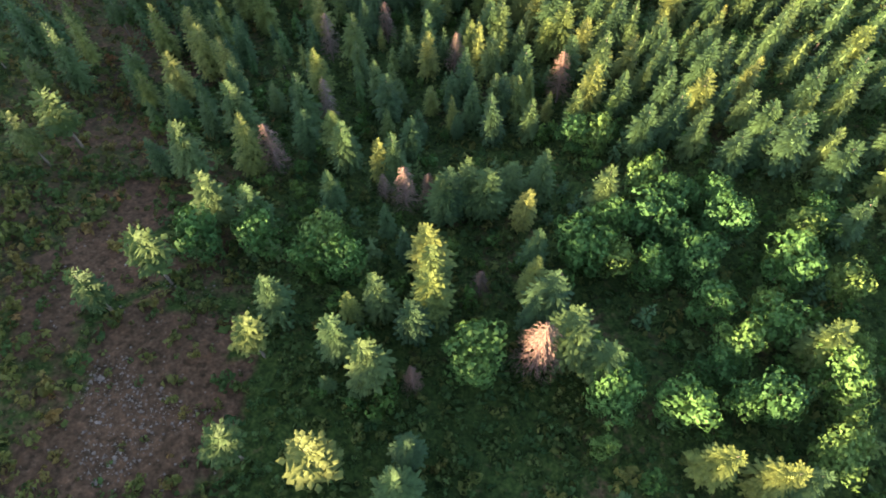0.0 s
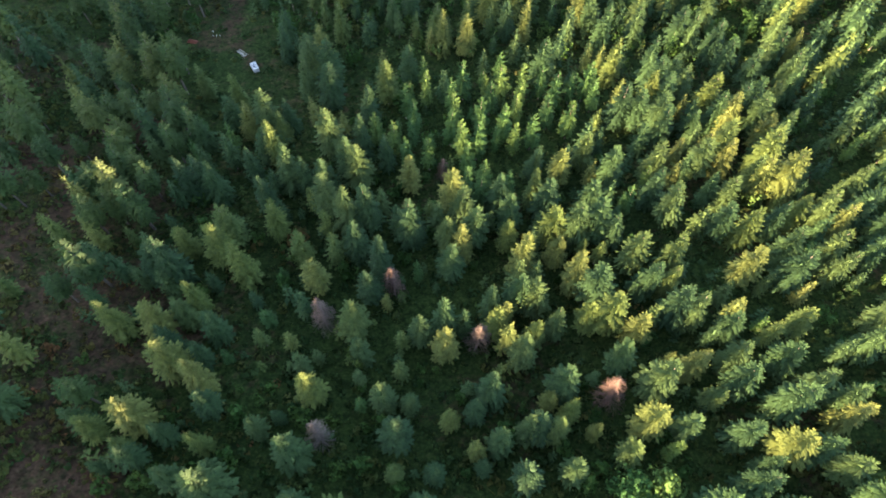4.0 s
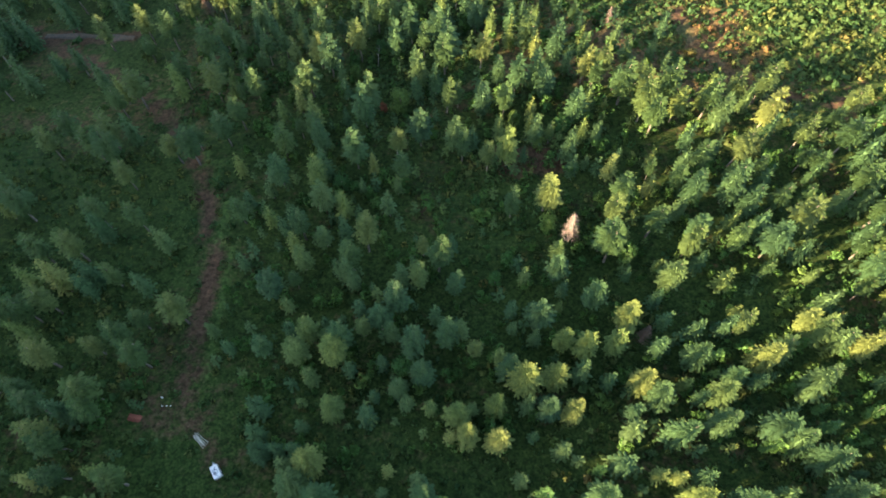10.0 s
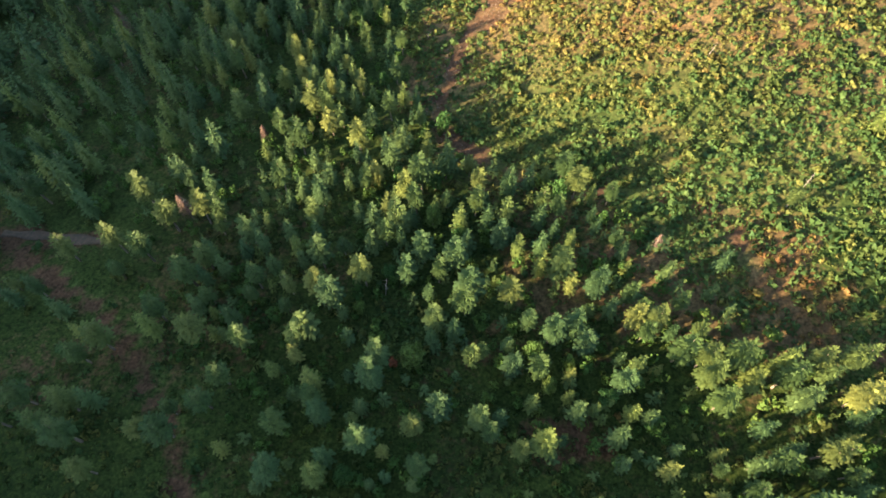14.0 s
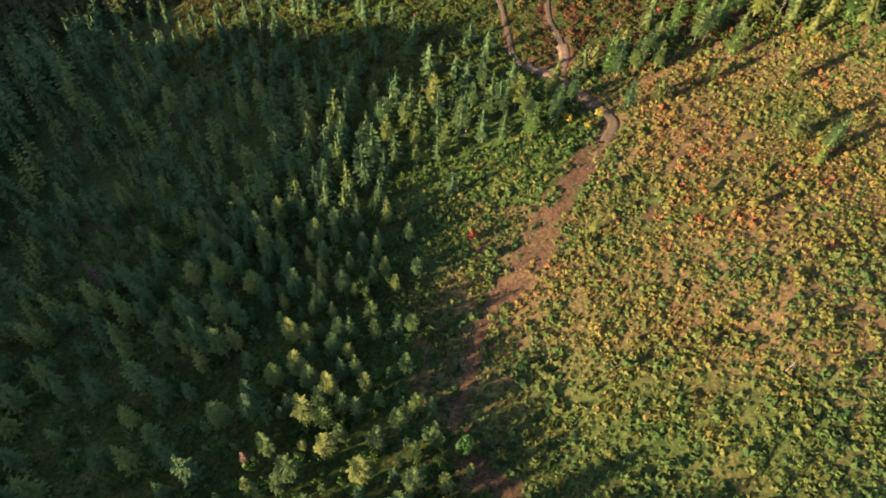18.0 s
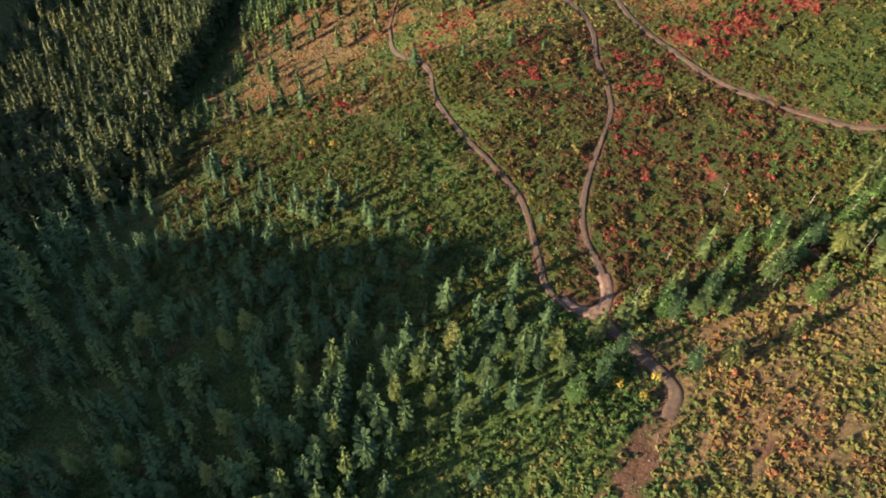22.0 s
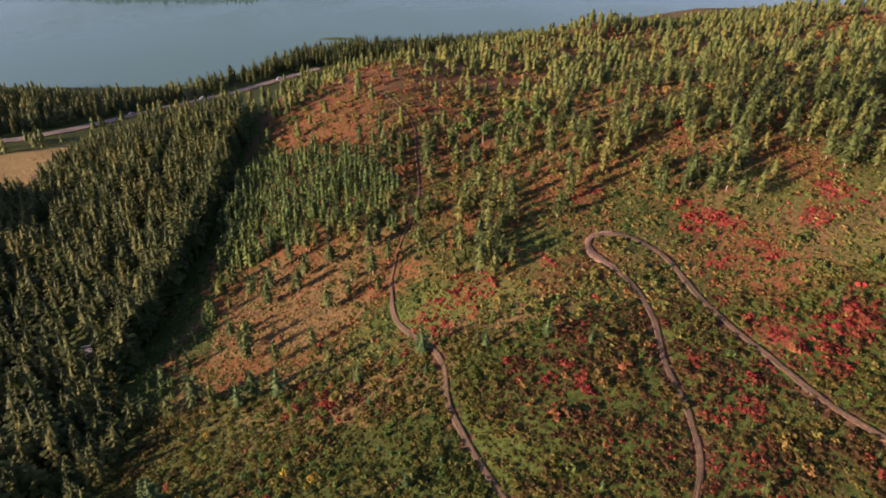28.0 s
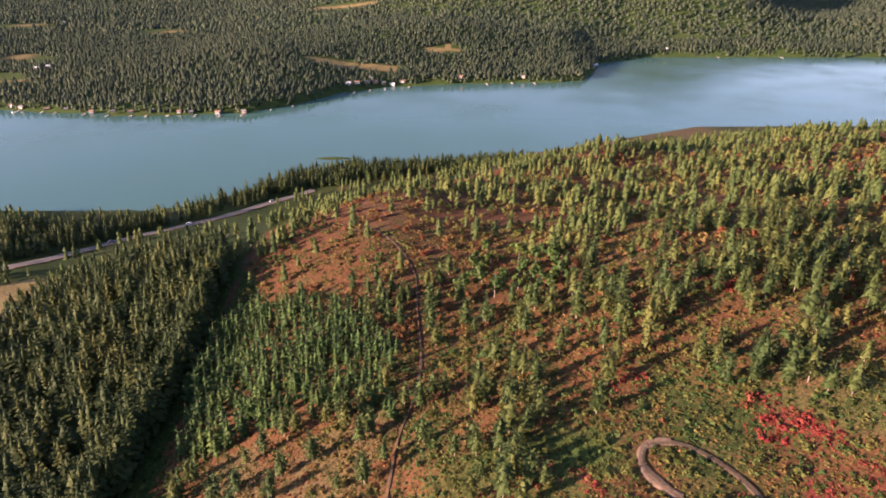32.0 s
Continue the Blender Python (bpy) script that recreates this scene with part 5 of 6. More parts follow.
# leafy bushes over the open ground round the bare scar
ax, ay, rng = scatter(-66, 16, -2, 84, 2.0, lambda x, y: np.where(inside(SPRUCE_STAND, x, y) & (y > 30), 0.25, 0.70 + 0.7 * (vnoise(x, y, 7, 56) - 0.4)) * np.where(((x + 32) / 7.5) ** 2 + ((y - 17) / 10) ** 2 < 1, 0.22, np.where(((x + 42) / 7) ** 2 + ((y - 38) / 12) ** 2 < 1, 0.5, 1.0)), 39)
tone = (np.where(ax < -22, 0.18, 0.06) + 0.40 * vnoise(ax, ay, 5, 57) + rng.normal(0, 0.08, len(ax))).clip(0, 0.66)
low_bush = [leaf_crown(R, 1.5, 1.05, 5, 10, 0.27, 0.15) for k in range(5)]
mass("open_bushes", low_bush, ax, ay, rng.uniform(0.45, 1.15, len(ax)), rng, M_SHRUB, "leafy green and ochre bushes on the open ground", "bushes", tone)

# deep stand, belt, young stand and the hill
ux, uy, rng = scatter(-420, 400, 255, 1030, 4.7, lambda x, y: np.where((x < -265) & (y < 670) | (x > np.maximum(200, 0.62 * (y - 400) + 85)) | (y < 330) & (x > -110) & (x < 160), 0, free_share(x, y)), 32)
s = rng.normal(1.0, 0.18, len(ux)).clip(0.45, 1.45) * np.where((uy > 370) & (uy < 480) & ~inside(DEEP_STAND, ux, uy) & ~inside(PINE_BELT, ux, uy), np.where(inside(SHADE_EDGE, ux, uy), 0.48, 0.25) + 0.38 * rng.random(len(ux)), 1.0)
deep = inside(DEEP_STAND, ux, uy) | inside(SHORE_STAND, ux, uy)
tall_deep, hill = deep & (uy > 330) & (ux < -60), ~deep & (uy > 482)
ridge = hill & ((uy > 640) | (ux > 170))
thin = rng.random(len(ux)) < np.where(tall_deep, np.where((ux > -156) & (uy > 440), 1.0, 0.66), np.where(ridge, 0.06 + 0.60 * vnoise(ux, uy, 34, 58) ** 1.5, np.where(hill, 0.55, 1.0)))
s = s * np.where(tall_deep, np.where(uy > 700, 1.1, np.where((ux > -128) & (uy < 508), 0.85, np.where(ux > -156, 1.35, 1.3))), np.where(ridge, 0.98, np.where(hill, 1.06, 1.0)))
ux, uy, s, deep = ux[thin], uy[thin], s[thin], deep[thin]
young = inside(YOUNG_STAND, ux, uy) | inside(GREEN_GROVE, ux, uy)
yx, yy, yrng = scatter(-120, -30, 550, 700, 3.3, lambda x, y: np.where(inside(YOUNG_STAND, x, y), 0.8, 0), 34)
k = deep & (uy < 440) & (ux > -170)
wood("near_forest", deep_spruce, ux[k], uy[k], s[k], M_SPRUCE_MASS, "dense dark green conifer forest below the open slope", 40, 0.8)
k = deep & ~k
wood("deep_forest", low_spruce, ux[k], uy[k], s[k], M_DEEP, "dense conifer forest, its colour darkened for the shaded slope", 43, 0.85)
k = young
grove = inside(GREEN_GROVE, ux, uy)
wood("leafy_grove", low_leaf, ux[grove], uy[grove], s[grove] * 0.95, M_YOUNG, "dense grove of dark green broadleaf trees", 47)
wood("young_stand", bush_spruce, yx, yy, yrng.normal(0.95, 0.24, len(yx)).clip(0.35, 1.5), M_YOUNG, "thick stand of young green conifers on the slope", 44, 0.8)
k = ~deep & ~young
belt = k & inside(PINE_BELT, ux, uy)
wood("belt_conifers", low_spruce, ux[belt], uy[belt], s[belt] * 0.86, M_RIDGE, "fresh light green conifers in the belt across the slope", 42)
k = k & ~belt
k1, k2 = k & (uy < 640) & (ux < 170), k & ~((uy < 640) & (ux < 170))
k3 = k1 & (uy < 482) & (ux < 20)
k1 = k1 & ~k3
# tone cut to 0.55: shade of the forest edge painted into the needles
wood("slope_trees", low_spruce, ux[k3], uy[k3], s[k3] * 0.9, M_SPRUCE_MASS, "small green conifers along the forest edge, darkened in colour for its shade", 48, 0.55)
wood("hill_pines", low_pine, ux[k1], uy[k1], s[k1] * 1.08, M_PINE_MASS, "scattered olive-green pines on the open red hillside", 45)
wood("ridge_pines", far_pine, ux[k2], uy[k2], s[k2] * 1.05, M_RIDGE, "thick olive-green pine wood along the ridge", 46)

# trees that close the edge of the forest beside the corridor, and the thicket in it
ex, ey, rng = scatter(-170, -110, 430, 720, 2.9, lambda x, y: np.where(inside(DEEP_STAND, x, y, 1.5) & inside(CORRIDOR, x + 12, y, 0), 0.9, 0), 71)
# low tone on the dark needles stands in for shade on this edge
wood("forest_edge", low_spruce, ex, ey, rng.normal(1.42, 0.2, len(ex)).clip(0.7, 1.9), M_DEEP, "close row of conifers along the forest edge, shade in their dark colour", 72, 0.7)
ex, ey, rng = scatter(-140, -100, 484, 712, 2.2, lambda x, y: np.where(inside(CORRIDOR, x, y, 1.0) & (road_gap(x, y, {"cut": PATH_LINES["cut"]}) > 0.9), 0.42, 0), 73)
lx, ly, lrng = scatter(-124, -98, 492, 590, 3.3, lambda x, y: np.where(~inside(CORRIDOR, x, y, 0) & ~inside(DEEP_STAND, x, y, 0) & (x < -101 + 0.05 * (y - 500)), 0.55, 0), 75)
wood("corridor_saplings", bush_spruce, lx, ly, lrng.uniform(0.4, 1.0, len(lx)), M_YOUNG, "dark young conifers along the forest cut", 76, 0.6)
mass("corridor_thicket", thicket, ex, ey, rng.uniform(0.14, 0.42, len(ex)), rng, M_THICKET, "green low thicket filling the cut through the forest", "bushes", rng.random(len(ex)))
# bushes under the pines of the ridge
heath_mounds = [leaf_crown(R, 1.35, 1.15, 4, 9, 0.35, 0.15) for k in range(6)]
ex, ey, rng = scatter(-110, 330, 560, 880, 4.2, lambda x, y: np.where((ground_height(x, y) < LAKE + 4) | inside(YOUNG_STAND, x, y) | (road_gap(x, y) < 1.5) | (x > 0.62 * (y - 400) + 95), 0, 0.25 + 0.6 * vnoise(x, y, 16, 59)), 74)
mass("ridge_bushes", heath_mounds, ex, ey, rng.uniform(0.8, 2.1, len(ex)), rng, M_SHRUB, "olive, ochre and rust bushes between the ridge pines", "bushes", (0.26 + 0.55 * vnoise(ex, ey, 22, 60) + rng.normal(0, 0.10, len(ex))).clip(0, 0.84))
drop_protos(spruces + firs + pines + leafers + deads + larches)

# bushes between the last trees above the clearing
ox, oy, rng = scatter(-30, 26, 336, 374, 2.2, lambda x, y: np.where((road_gap(x, y) > 1.7) & (road_gap(x, y, PATH_LINES) > 2.0), np.where(inside(RUBBLE_BAND, x, y, 1.2), 0, 0.72), 0), 50)
mass("edge_bushes", thicket, ox, oy, rng.uniform(0.13, 0.38, len(ox)), rng, M_THICKET, "green bushes between the last trees above the clearing", "bushes", rng.random(len(ox)))
# green undergrowth of the belt
ox, oy, rng = scatter(8, 125, 350, 412, 2.5, lambda x, y: np.where(inside(PINE_BELT, x, y) & (road_gap(x, y) > 1.8), 0.8, 0), 49)
mass("belt_undergrowth", thicket, ox, oy, rng.uniform(0.16, 0.42, len(ox)), rng, M_THICKET, "fresh green broadleaf bushes under the belt of conifers", "bushes", (0.2 + 0.6 * rng.random(len(ox))))

# small conifers and bushes on the open slopes
ox, oy, rng = scatter(-105, 140, 480, 660, 3.9, lambda x, y: np.where(inside(YOUNG_STAND, x, y) | inside(DEEP_STAND, x, y) | (road_gap(x, y) < 1.2), 0, 0.10 + 0.65 * vnoise(x, y, 17, 53) ** 2), 37)
mass("slope_saplings", sapling, ox, oy, rng.uniform(0.16, 0.58, len(ox)), rng, M_PINE_MASS, "small scattered conifer saplings on the red hillside", "saplings", 0.8 * rng.random(len(ox)))
ox, oy, rng = scatter(-95, 120, 383, 492, 2.9, lambda x, y: np.where(inside(DEEP_STAND, x, y) | (road_gap(x, y) < 1.8), 0, 0.9 * np.clip(vnoise(x, y, 19, 54) * 1.6 - 0.6, 0, 1) * np.where(x < 12, 1.0, 0.45) + np.where((x < -15) & (y > 400), 0.22, 0)), 38)
leafy_low = rng.random(len(ox)) < 0.93
bs = rng.uniform(0.16, 0.42, len(ox))
tone = rng.random(len(ox))
mass("slope_bushes", thicket, ox[leafy_low], oy[leafy_low], bs[leafy_low] * 0.95, rng, M_THICKET, "clumps of tall green bushes on the open slope", "bushes", tone[leafy_low])
k = ~leafy_low
mass("slope_conifers", sapling, ox[k], oy[k], bs[k], rng, M_SPRUCE_MASS, "small dark conifers among the heath shrubs", "saplings", 0.7 * tone[k])

# woods across the lake, with the haze of distance put into their needle colour
def far_share(x, y):
    z = ground_height(x, y)
    return np.where((z > LAKE + 0.5) & ~far_field(x, y), 0.55 + 0.45 * vnoise(x, y, 60, 50), 0)


def spire(rng):
    v = [(q * math.cos(a), q * math.sin(a), rng.uniform(0.02, 0.2)) for q, a in ((rng.uniform(0.24, 0.36), i * 1.5708 + rng.random() * 0.6) for i in range(4))] + [(rng.normal(0, 0.02), rng.normal(0, 0.02), 1.0)]
    return np.array(v), np.array([(i, (i + 1) % 4, 4) for i in range(4)])


spires = [spire(R) for k in range(5)]
for x0, x1, y0, y1, seed in ((-265, -112, -60, 255, 63), (152, 300, -60, 380, 64), (-110, 150, -60, -12, 65)):
    fx, fy, rng = scatter(x0, x1, y0, y1, 6.0, lambda x, y: 0.5 + 0.4 * vnoise(x, y, 30, 55), seed)
    s = rng.normal(11, 2, len(fx)).clip(6, 15)
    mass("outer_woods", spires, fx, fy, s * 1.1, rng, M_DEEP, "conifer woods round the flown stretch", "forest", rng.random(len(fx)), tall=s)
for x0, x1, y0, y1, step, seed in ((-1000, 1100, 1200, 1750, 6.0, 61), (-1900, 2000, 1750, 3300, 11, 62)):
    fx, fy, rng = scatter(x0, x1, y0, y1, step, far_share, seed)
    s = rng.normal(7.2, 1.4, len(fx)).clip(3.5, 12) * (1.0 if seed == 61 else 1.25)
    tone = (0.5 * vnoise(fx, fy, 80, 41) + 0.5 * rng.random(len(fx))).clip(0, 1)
    mass("far_woods", spires, fx, fy, s * (1.3 if seed == 61 else 1.7), rng, M_HAZY_FAR_MASS, "wide conifer woods on the far side of the lake, haze in their colour", "forest", tone, tall=s)

# ---- shrubs ----
def shrub_share(x, y):
    d = np.full(np.shape(x), 0.6) + 0.8 * (vnoise(x, y, 7, 70) - 0.5)
    dense = inside(SPRUCE_STAND, x, y) | inside(DEEP_STAND, x, y)
    d = np.where(dense, np.where(y < 70, 0.85, np.where(y < 260, 0.22, 0.06)), d)
    d = np.where(inside(BUSH_GAP, x, y), 0.8, d)
    d = np.where((y > 215) & (y < 480) & ~dense, 0.88 + 0.8 * (vnoise(x, y, 6, 71) - 0.5), d)
    d = np.where(y < 160, d + 0.3, d)
    scar = ((x + 32) / 7.5) ** 2 + ((y - 17) / 10) ** 2 + 1.6 * (vnoise(x, y, 9, 20) - 0.5) + 1.4 * (vnoise(x, y, 3.2, 24) - 0.5) < 0.9
    d = np.where(scar, 0.22, d)
    d = np.where(((x + 42) / 7) ** 2 + ((y - 38) / 12) ** 2 + 1.8 * (vnoise(x, y, 5, 23) - 0.5) < 0.9, 0.22, d)
    d = np.where(inside(CAMP_MEADOW, x, y, 1), 0.25, d)
    d = np.where((((x + 50) / 6) ** 2 + ((y - 151.5) / 4) ** 2 < 1) | (road_gap(x, y, {"camp": PATH_LINES["camp"]}) < 0.9), 0.03, d)
    d = np.where(inside(RUBBLE_BAND, x, y, 1.2), 0.25, d)
    d = np.where(inside(RUST_HEATH, x, y, 2.0), 0.8, d)
    d = np.where(inside(CORRIDOR, x, y, 1), 0.5, d)
    d = np.where(inside(FIELD, x, y, 0), 0.0, d)
    d = np.where(y > 480, d + 0.2, d)
    d = np.where(y > 600, d * 0.75, d)
    return np.where((ground_height(x, y) < LAKE + 1) | (road_gap(x, y) < 0.25) | (road_gap(x, y, PATH_LINES) < 0.4 + 1.4 * (vnoise(x, y, 9, 20) - 0.4)), 0.0, d)


def shrub_tone(x, y, rng):
    """From green through gold and orange to the red of autumn leaves."""
    y0 = y
    y = y + 30 * (vnoise(x, y, 23, 27) - 0.5) + 10 * (vnoise(x, y, 6, 28) - 0.5)
    t = 0.16 + 0.22 * vnoise(x, y, 12, 72)
    right = (x > -6 + (y - 270) * 0.25) & (y > 225) & (y < 372)
    gold = np.clip((y - 248) / 62, 0, 1)
    t = np.where(right, 0.04 + 0.20 * gold + (0.26 + 0.22 * gold) * vnoise(x, y, 22, 73) + 0.14 * (vnoise(x, y, 5, 88) - 0.5), t)
    leg = np.interp(y0, [380, 442, 476, 500], [6, -10, -20, -33])
    hollow = np.clip((x - leg) / 12, 0, 1) * np.clip((88 - x) / 14, 0, 1)
    t = np.where((y > 370) & (y < 480), 0.06 + 0.26 * vnoise(x, y, 14, 74) + 0.16 * vnoise(x, y, 45, 79) + hollow * (0.10 + 0.30 * vnoise(x, y, 30, 83)) + 0.10 * np.clip((y - 435) / 30, 0, 1), t)
    t = np.where((y + 30 * (vnoise(x, y, 18, 81) - 0.5) > 468) & (x > -100), 0.14 + 0.42 * vnoise(x, y, 20, 75) + 0.22 * vnoise(x, y, 6, 85), t)
    t = np.where(inside(RED_SLOPE, x, y), 0.42 + 0.30 * vnoise(x, y, 7, 76), t)
    t = np.where((x < -26) & (y < 110), 0.20 + 0.46 * vnoise(x, y, 4, 80), t)
    y = y0
    t = t + rng.normal(0, 0.10, np.shape(x)) + np.where(y > 372, 0.30, 0.16) * (vnoise(x, y, 2.4, 82) - 0.5)
    t = np.where(inside(RUST_HEATH, x, y, 2.0) & (rng.random(np.shape(x)) < 0.22), 0.56 + 0.2 * rng.random(np.shape(x)), t)
    for cx, cy, r in RED_PATCHES + [(-50, 472, 3), (-20, 401, 1.6)]:
        near = np.hypot(x - cx, (y - cy) * 0.7) < r * (0.3 + 0.9 * vnoise(x, y, 5, 77))
        t = np.where(near & (rng.random(np.shape(x)) < 0.7), 0.80 + 0.20 * rng.random(np.shape(x)), t)
    return t.clip(0, 1)


tufts = [tuft(R, 13, 0.30) for k in range(6)]
tiny_tufts = [tuft(R, 8, 0.42) for k in range(6)]
hill_tufts = [tuft(R, 7, 0.44) for k in range(6)]
small_tufts = [tuft(R, 13, 0.33) for k in range(6)]
bushes = [leaf_crown(R, 1.5, 1.05, 4, 11, 0.27, 0.2) for k in range(4)]


def shrubs(name, shapes, box, step, seed, label, low, high, squash=1.0, material=M_SHRUB, clear=0.0):
    x, y, rng = scatter(*box, step, lambda x, y: shrub_share(x, y) * ((clear == 0) | (road_gap(x, y) > clear)), seed)
    s = (low + (high - low) * rng.random(len(x)) ** 2.2) * (0.75 + 0.5 * vnoise(x, y, 5, 78))
    mass(name, shapes, x, y, s, rng, material, label, "shrubs", shrub_tone(x, y, rng), tall=s * rng.uniform(0.6, 1.2, len(x)) * squash)


shrubs("low_shrubs", tufts, (-110, 110, -5, 215), 1.45, 81, "green low shrubs and brambles under and between the trees", 0.45, 1.7)
shrubs("clearing_shrubs", small_tufts, (-62, 112, 215, 373), 1.12, 82, "green and golden shrubs covering the open clearing", 0.75, 1.9, 0.85, M_SHRUB, 0.9)
shrubs("heath_shrubs", tiny_tufts, (-110, 130, 373, 482), 1.25, 85, "dull green and brown heath shrubs on the open slope", 0.6, 1.35, 0.42, M_HEATH, 0.6)
shrubs("heath_bushes", heath_mounds, (-112, 135, 373, 484), 1.85, 86, "rounded olive, green and ochre bushes crowding the open slope", 0.65, 1.8, 0.62, M_HEATH, 1.1)
shrubs("clearing_bushes", bushes, (-115, 150, -5, 480), 6.4, 84, "rounded green bushes standing among lower shrubs", 0.7, 2.0, 1.0, M_SHRUB, 1.6)
shrubs("autumn_shrubs", hill_tufts, (-118, 150, 480, 690), 1.2, 83, "orange and red autumn shrubs on the hillside", 0.5, 1.55, 0.6, M_SHRUB, 0.7)
shrubs("hill_bushes", heath_mounds, (-60, 140, 482, 600), 2.4, 87, "rounded green, gold and rust bushes on the open hillside", 0.5, 1.6, 0.7, M_SHRUB, 1.2)


# ---- small things ----
def solid(size, bevel=0.0, at=(0, 0, 0), segments=2):
    bm = bmesh.new()
    bmesh.ops.create_cube(bm, size=1.0)
    for q in bm.verts:
        q.co = Vector((q.co.x * size[0] + at[0], q.co.y * size[1] + at[1], q.co.z * size[2] + at[2]))
    if bevel:
        bmesh.ops.bevel(bm, geom=bm.edges[:], offset=bevel, segments=segments, affect="EDGES", profile=0.6)
    return bm


def rod(a, b, r, sides=8, r2=None):
    """A round bar from a to b."""
    a, b = Vector(a), Vector(b)
    bm = bmesh.new()
    bmesh.ops.create_cone(bm, cap_ends=True, segments=sides, radius1=r, radius2=r if r2 is None else r2, depth=(b - a).length)
    bmesh.ops.transform(bm, matrix=Matrix.Translation((a + b) / 2) @ (b - a).to_track_quat("Z", "Y").to_matrix().to_4x4(), verts=bm.verts)
    return bm


def colour(name, c, rough=0.6, metal=0.0, scale=3.0):
    lo, hi = tuple(0.82 * q for q in c), tuple(min(1.12 * q, 0.9) for q in c)
    return plain(name, [(0.3, lo), (0.7, hi)], scale, rough, 0.08, metal)


M_GLASS = colour("dark_window", (0.03, 0.035, 0.04), 0.15)
M_RUBBER = colour("tyre_rubber", (0.03, 0.03, 0.03), 0.85)
M_STEEL = colour("galvanised_steel", (0.45, 0.45, 0.44), 0.4, 0.8)
M_GREY = colour("grey_panel", (0.20, 0.20, 0.21), 0.5)
M_TARP = colour("rust_orange_canvas", (0.17, 0.045, 0.020), 0.85)
M_POLE = colour("pale_poles", (0.52, 0.47, 0.38), 0.7)
M_ROOF = [colour("grey_roof", (0.15, 0.15, 0.145), 0.75), colour("brown_roof", (0.22, 0.13, 0.09), 0.7), colour("white_roof", (0.62, 0.62, 0.60), 0.5)]
M_TEAL = colour("teal_roof", (0.03, 0.16, 0.14), 0.45)
M_WALLS = [colour("white_boards", (0.60, 0.58, 0.54)), colour("tan_boards", (0.30, 0.23, 0.16)), colour("grey_boards", (0.24, 0.24, 0.24))]
M_DOCK = colour("weathered_dock_wood", (0.42, 0.37, 0.31))
M_SNAG = colour("bleached_wood", (0.20, 0.175, 0.15), 0.8)
M_RED_LEAF = foliage("red_leaves", [(0.0, (0.16, 0.040, 0.026)), (0.5, (0.19, 0.062, 0.030)), (1.0, (0.20, 0.105, 0.036))], True, 0.3)
M_GOLD_LEAF = foliage("golden_leaves", [(0.0, (0.30, 0.22, 0.030)), (1.0, (0.26, 0.24, 0.035))], True, 0.3)


def travel_trailer(x, y, turn):
    t = thing("travel_trailer", (x, y, ground_at(x, y)), "small white travel trailer with a streaked roof on a forest track", "trailer", turn=turn, size=0.57)
    body = part("body", solid((2.05, 3.5, 1.75), 0.22, (0, 0, 1.35), 3), M_WHITE, t)
    part("floor_frame", solid((1.8, 3.4, 0.16), 0.02, (0, 0, 0.42)), M_STEEL, t)
    vent = part("roof_vent", solid((0.5, 0.5, 0.12), 0.03, (0.1, 0.55, 2.29)), M_GREY, t, "grey plastic roof vent")
    part("air_unit", solid((0.62, 0.8, 0.22), 0.06, (-0.1, -0.55, 2.33)), M_GREY, t)
    for dx, dy, w, l in ((-0.55, 0.1, 0.22, 1.5), (0.55, -0.2, 0.18, 1.3), (0.25, 1.05, 0.6, 0.22), (0.1, -1.2, 0.5, 0.2), (-0.2, 0.0, 0.2, 0.7)):
        part("stain", solid((w, l, 0.012), 0.0, (dx, dy, 2.236)), M_GREY, body)
    for sx in (-1, 1):
        w = part("window", solid((0.03, 0.9, 0.5), 0.01, (sx * 1.03, 0.5, 1.6)), M_GLASS, t)
        bm = rod((sx * 0.86, -0.2, 0.34), (sx * 1.08, -0.2, 0.34), 0.34, 16)
        wheel = part("wheel", bm, M_RUBBER, t)
        part("rim", rod((sx * 1.06, -0.2, 0.34), (sx * 1.10, -0.2, 0.34), 0.19, 12), M_STEEL, wheel)
        part("drawbar", rod((sx * 0.7, 1.7, 0.45), (0, 2.9, 0.45), 0.05), M_STEEL, t)
    part("door", solid((0.03, 0.62, 1.5), 0.01, (1.035, -0.95, 1.3)), M_GREY, t)
    tank = part("gas_bottle", rod((0, 2.25, 0.45), (0, 2.25, 0.95), 0.19, 12), M_WHITE, t, "white gas bottle on the drawbar")
    part("coupling", solid((0.14, 0.3, 0.12), 0.02, (0, 2.95, 0.47)), M_STEEL, t)
    return t


travel_trailer(-40.6, 143.1, radians(30))

poles = thing("pole_heap", (-44.2, 148, ground_at(-44.2, 148)), "heap of pale peeled poles lying beside the forest track", "poles", turn=radians(-42), size=0.85)
prng = random.Random(5)
for i in range(9):
    o, l = prng.uniform(-0.5, 0.5), prng.uniform(1.6, 3.4)
    part("pole", rod((-l / 2, o, 0.12 + 0.1 * (i % 3)), (l / 2, o + prng.uniform(-0.3, 0.3), 0.14 + 0.1 * (i % 3)), 0.042, 6), M_POLE, poles)

tarp_bm = bmesh.new()
bmesh.ops.create_grid(tarp_bm, x_segments=14, y_segments=9, size=1.0)
for q in tarp_bm.verts:
    u, w = q.co.x, q.co.y
    q.co = Vector((u * 1.5, w * 0.85, 0.75 * (1 - abs(w) ** 1.3) * (1 - 0.75 * u * u) + 0.06 * math.sin(9 * u + 4 * w)))
canvas = thing("canvas_tent", (-55.1, 151.5, ground_at(-55.1, 151.5)), "sagging rust-orange canvas tent under the trees", "tent", turn=radians(-12), size=0.72)
tarp_ob = part("cover", tarp_bm, M_TARP, canvas)
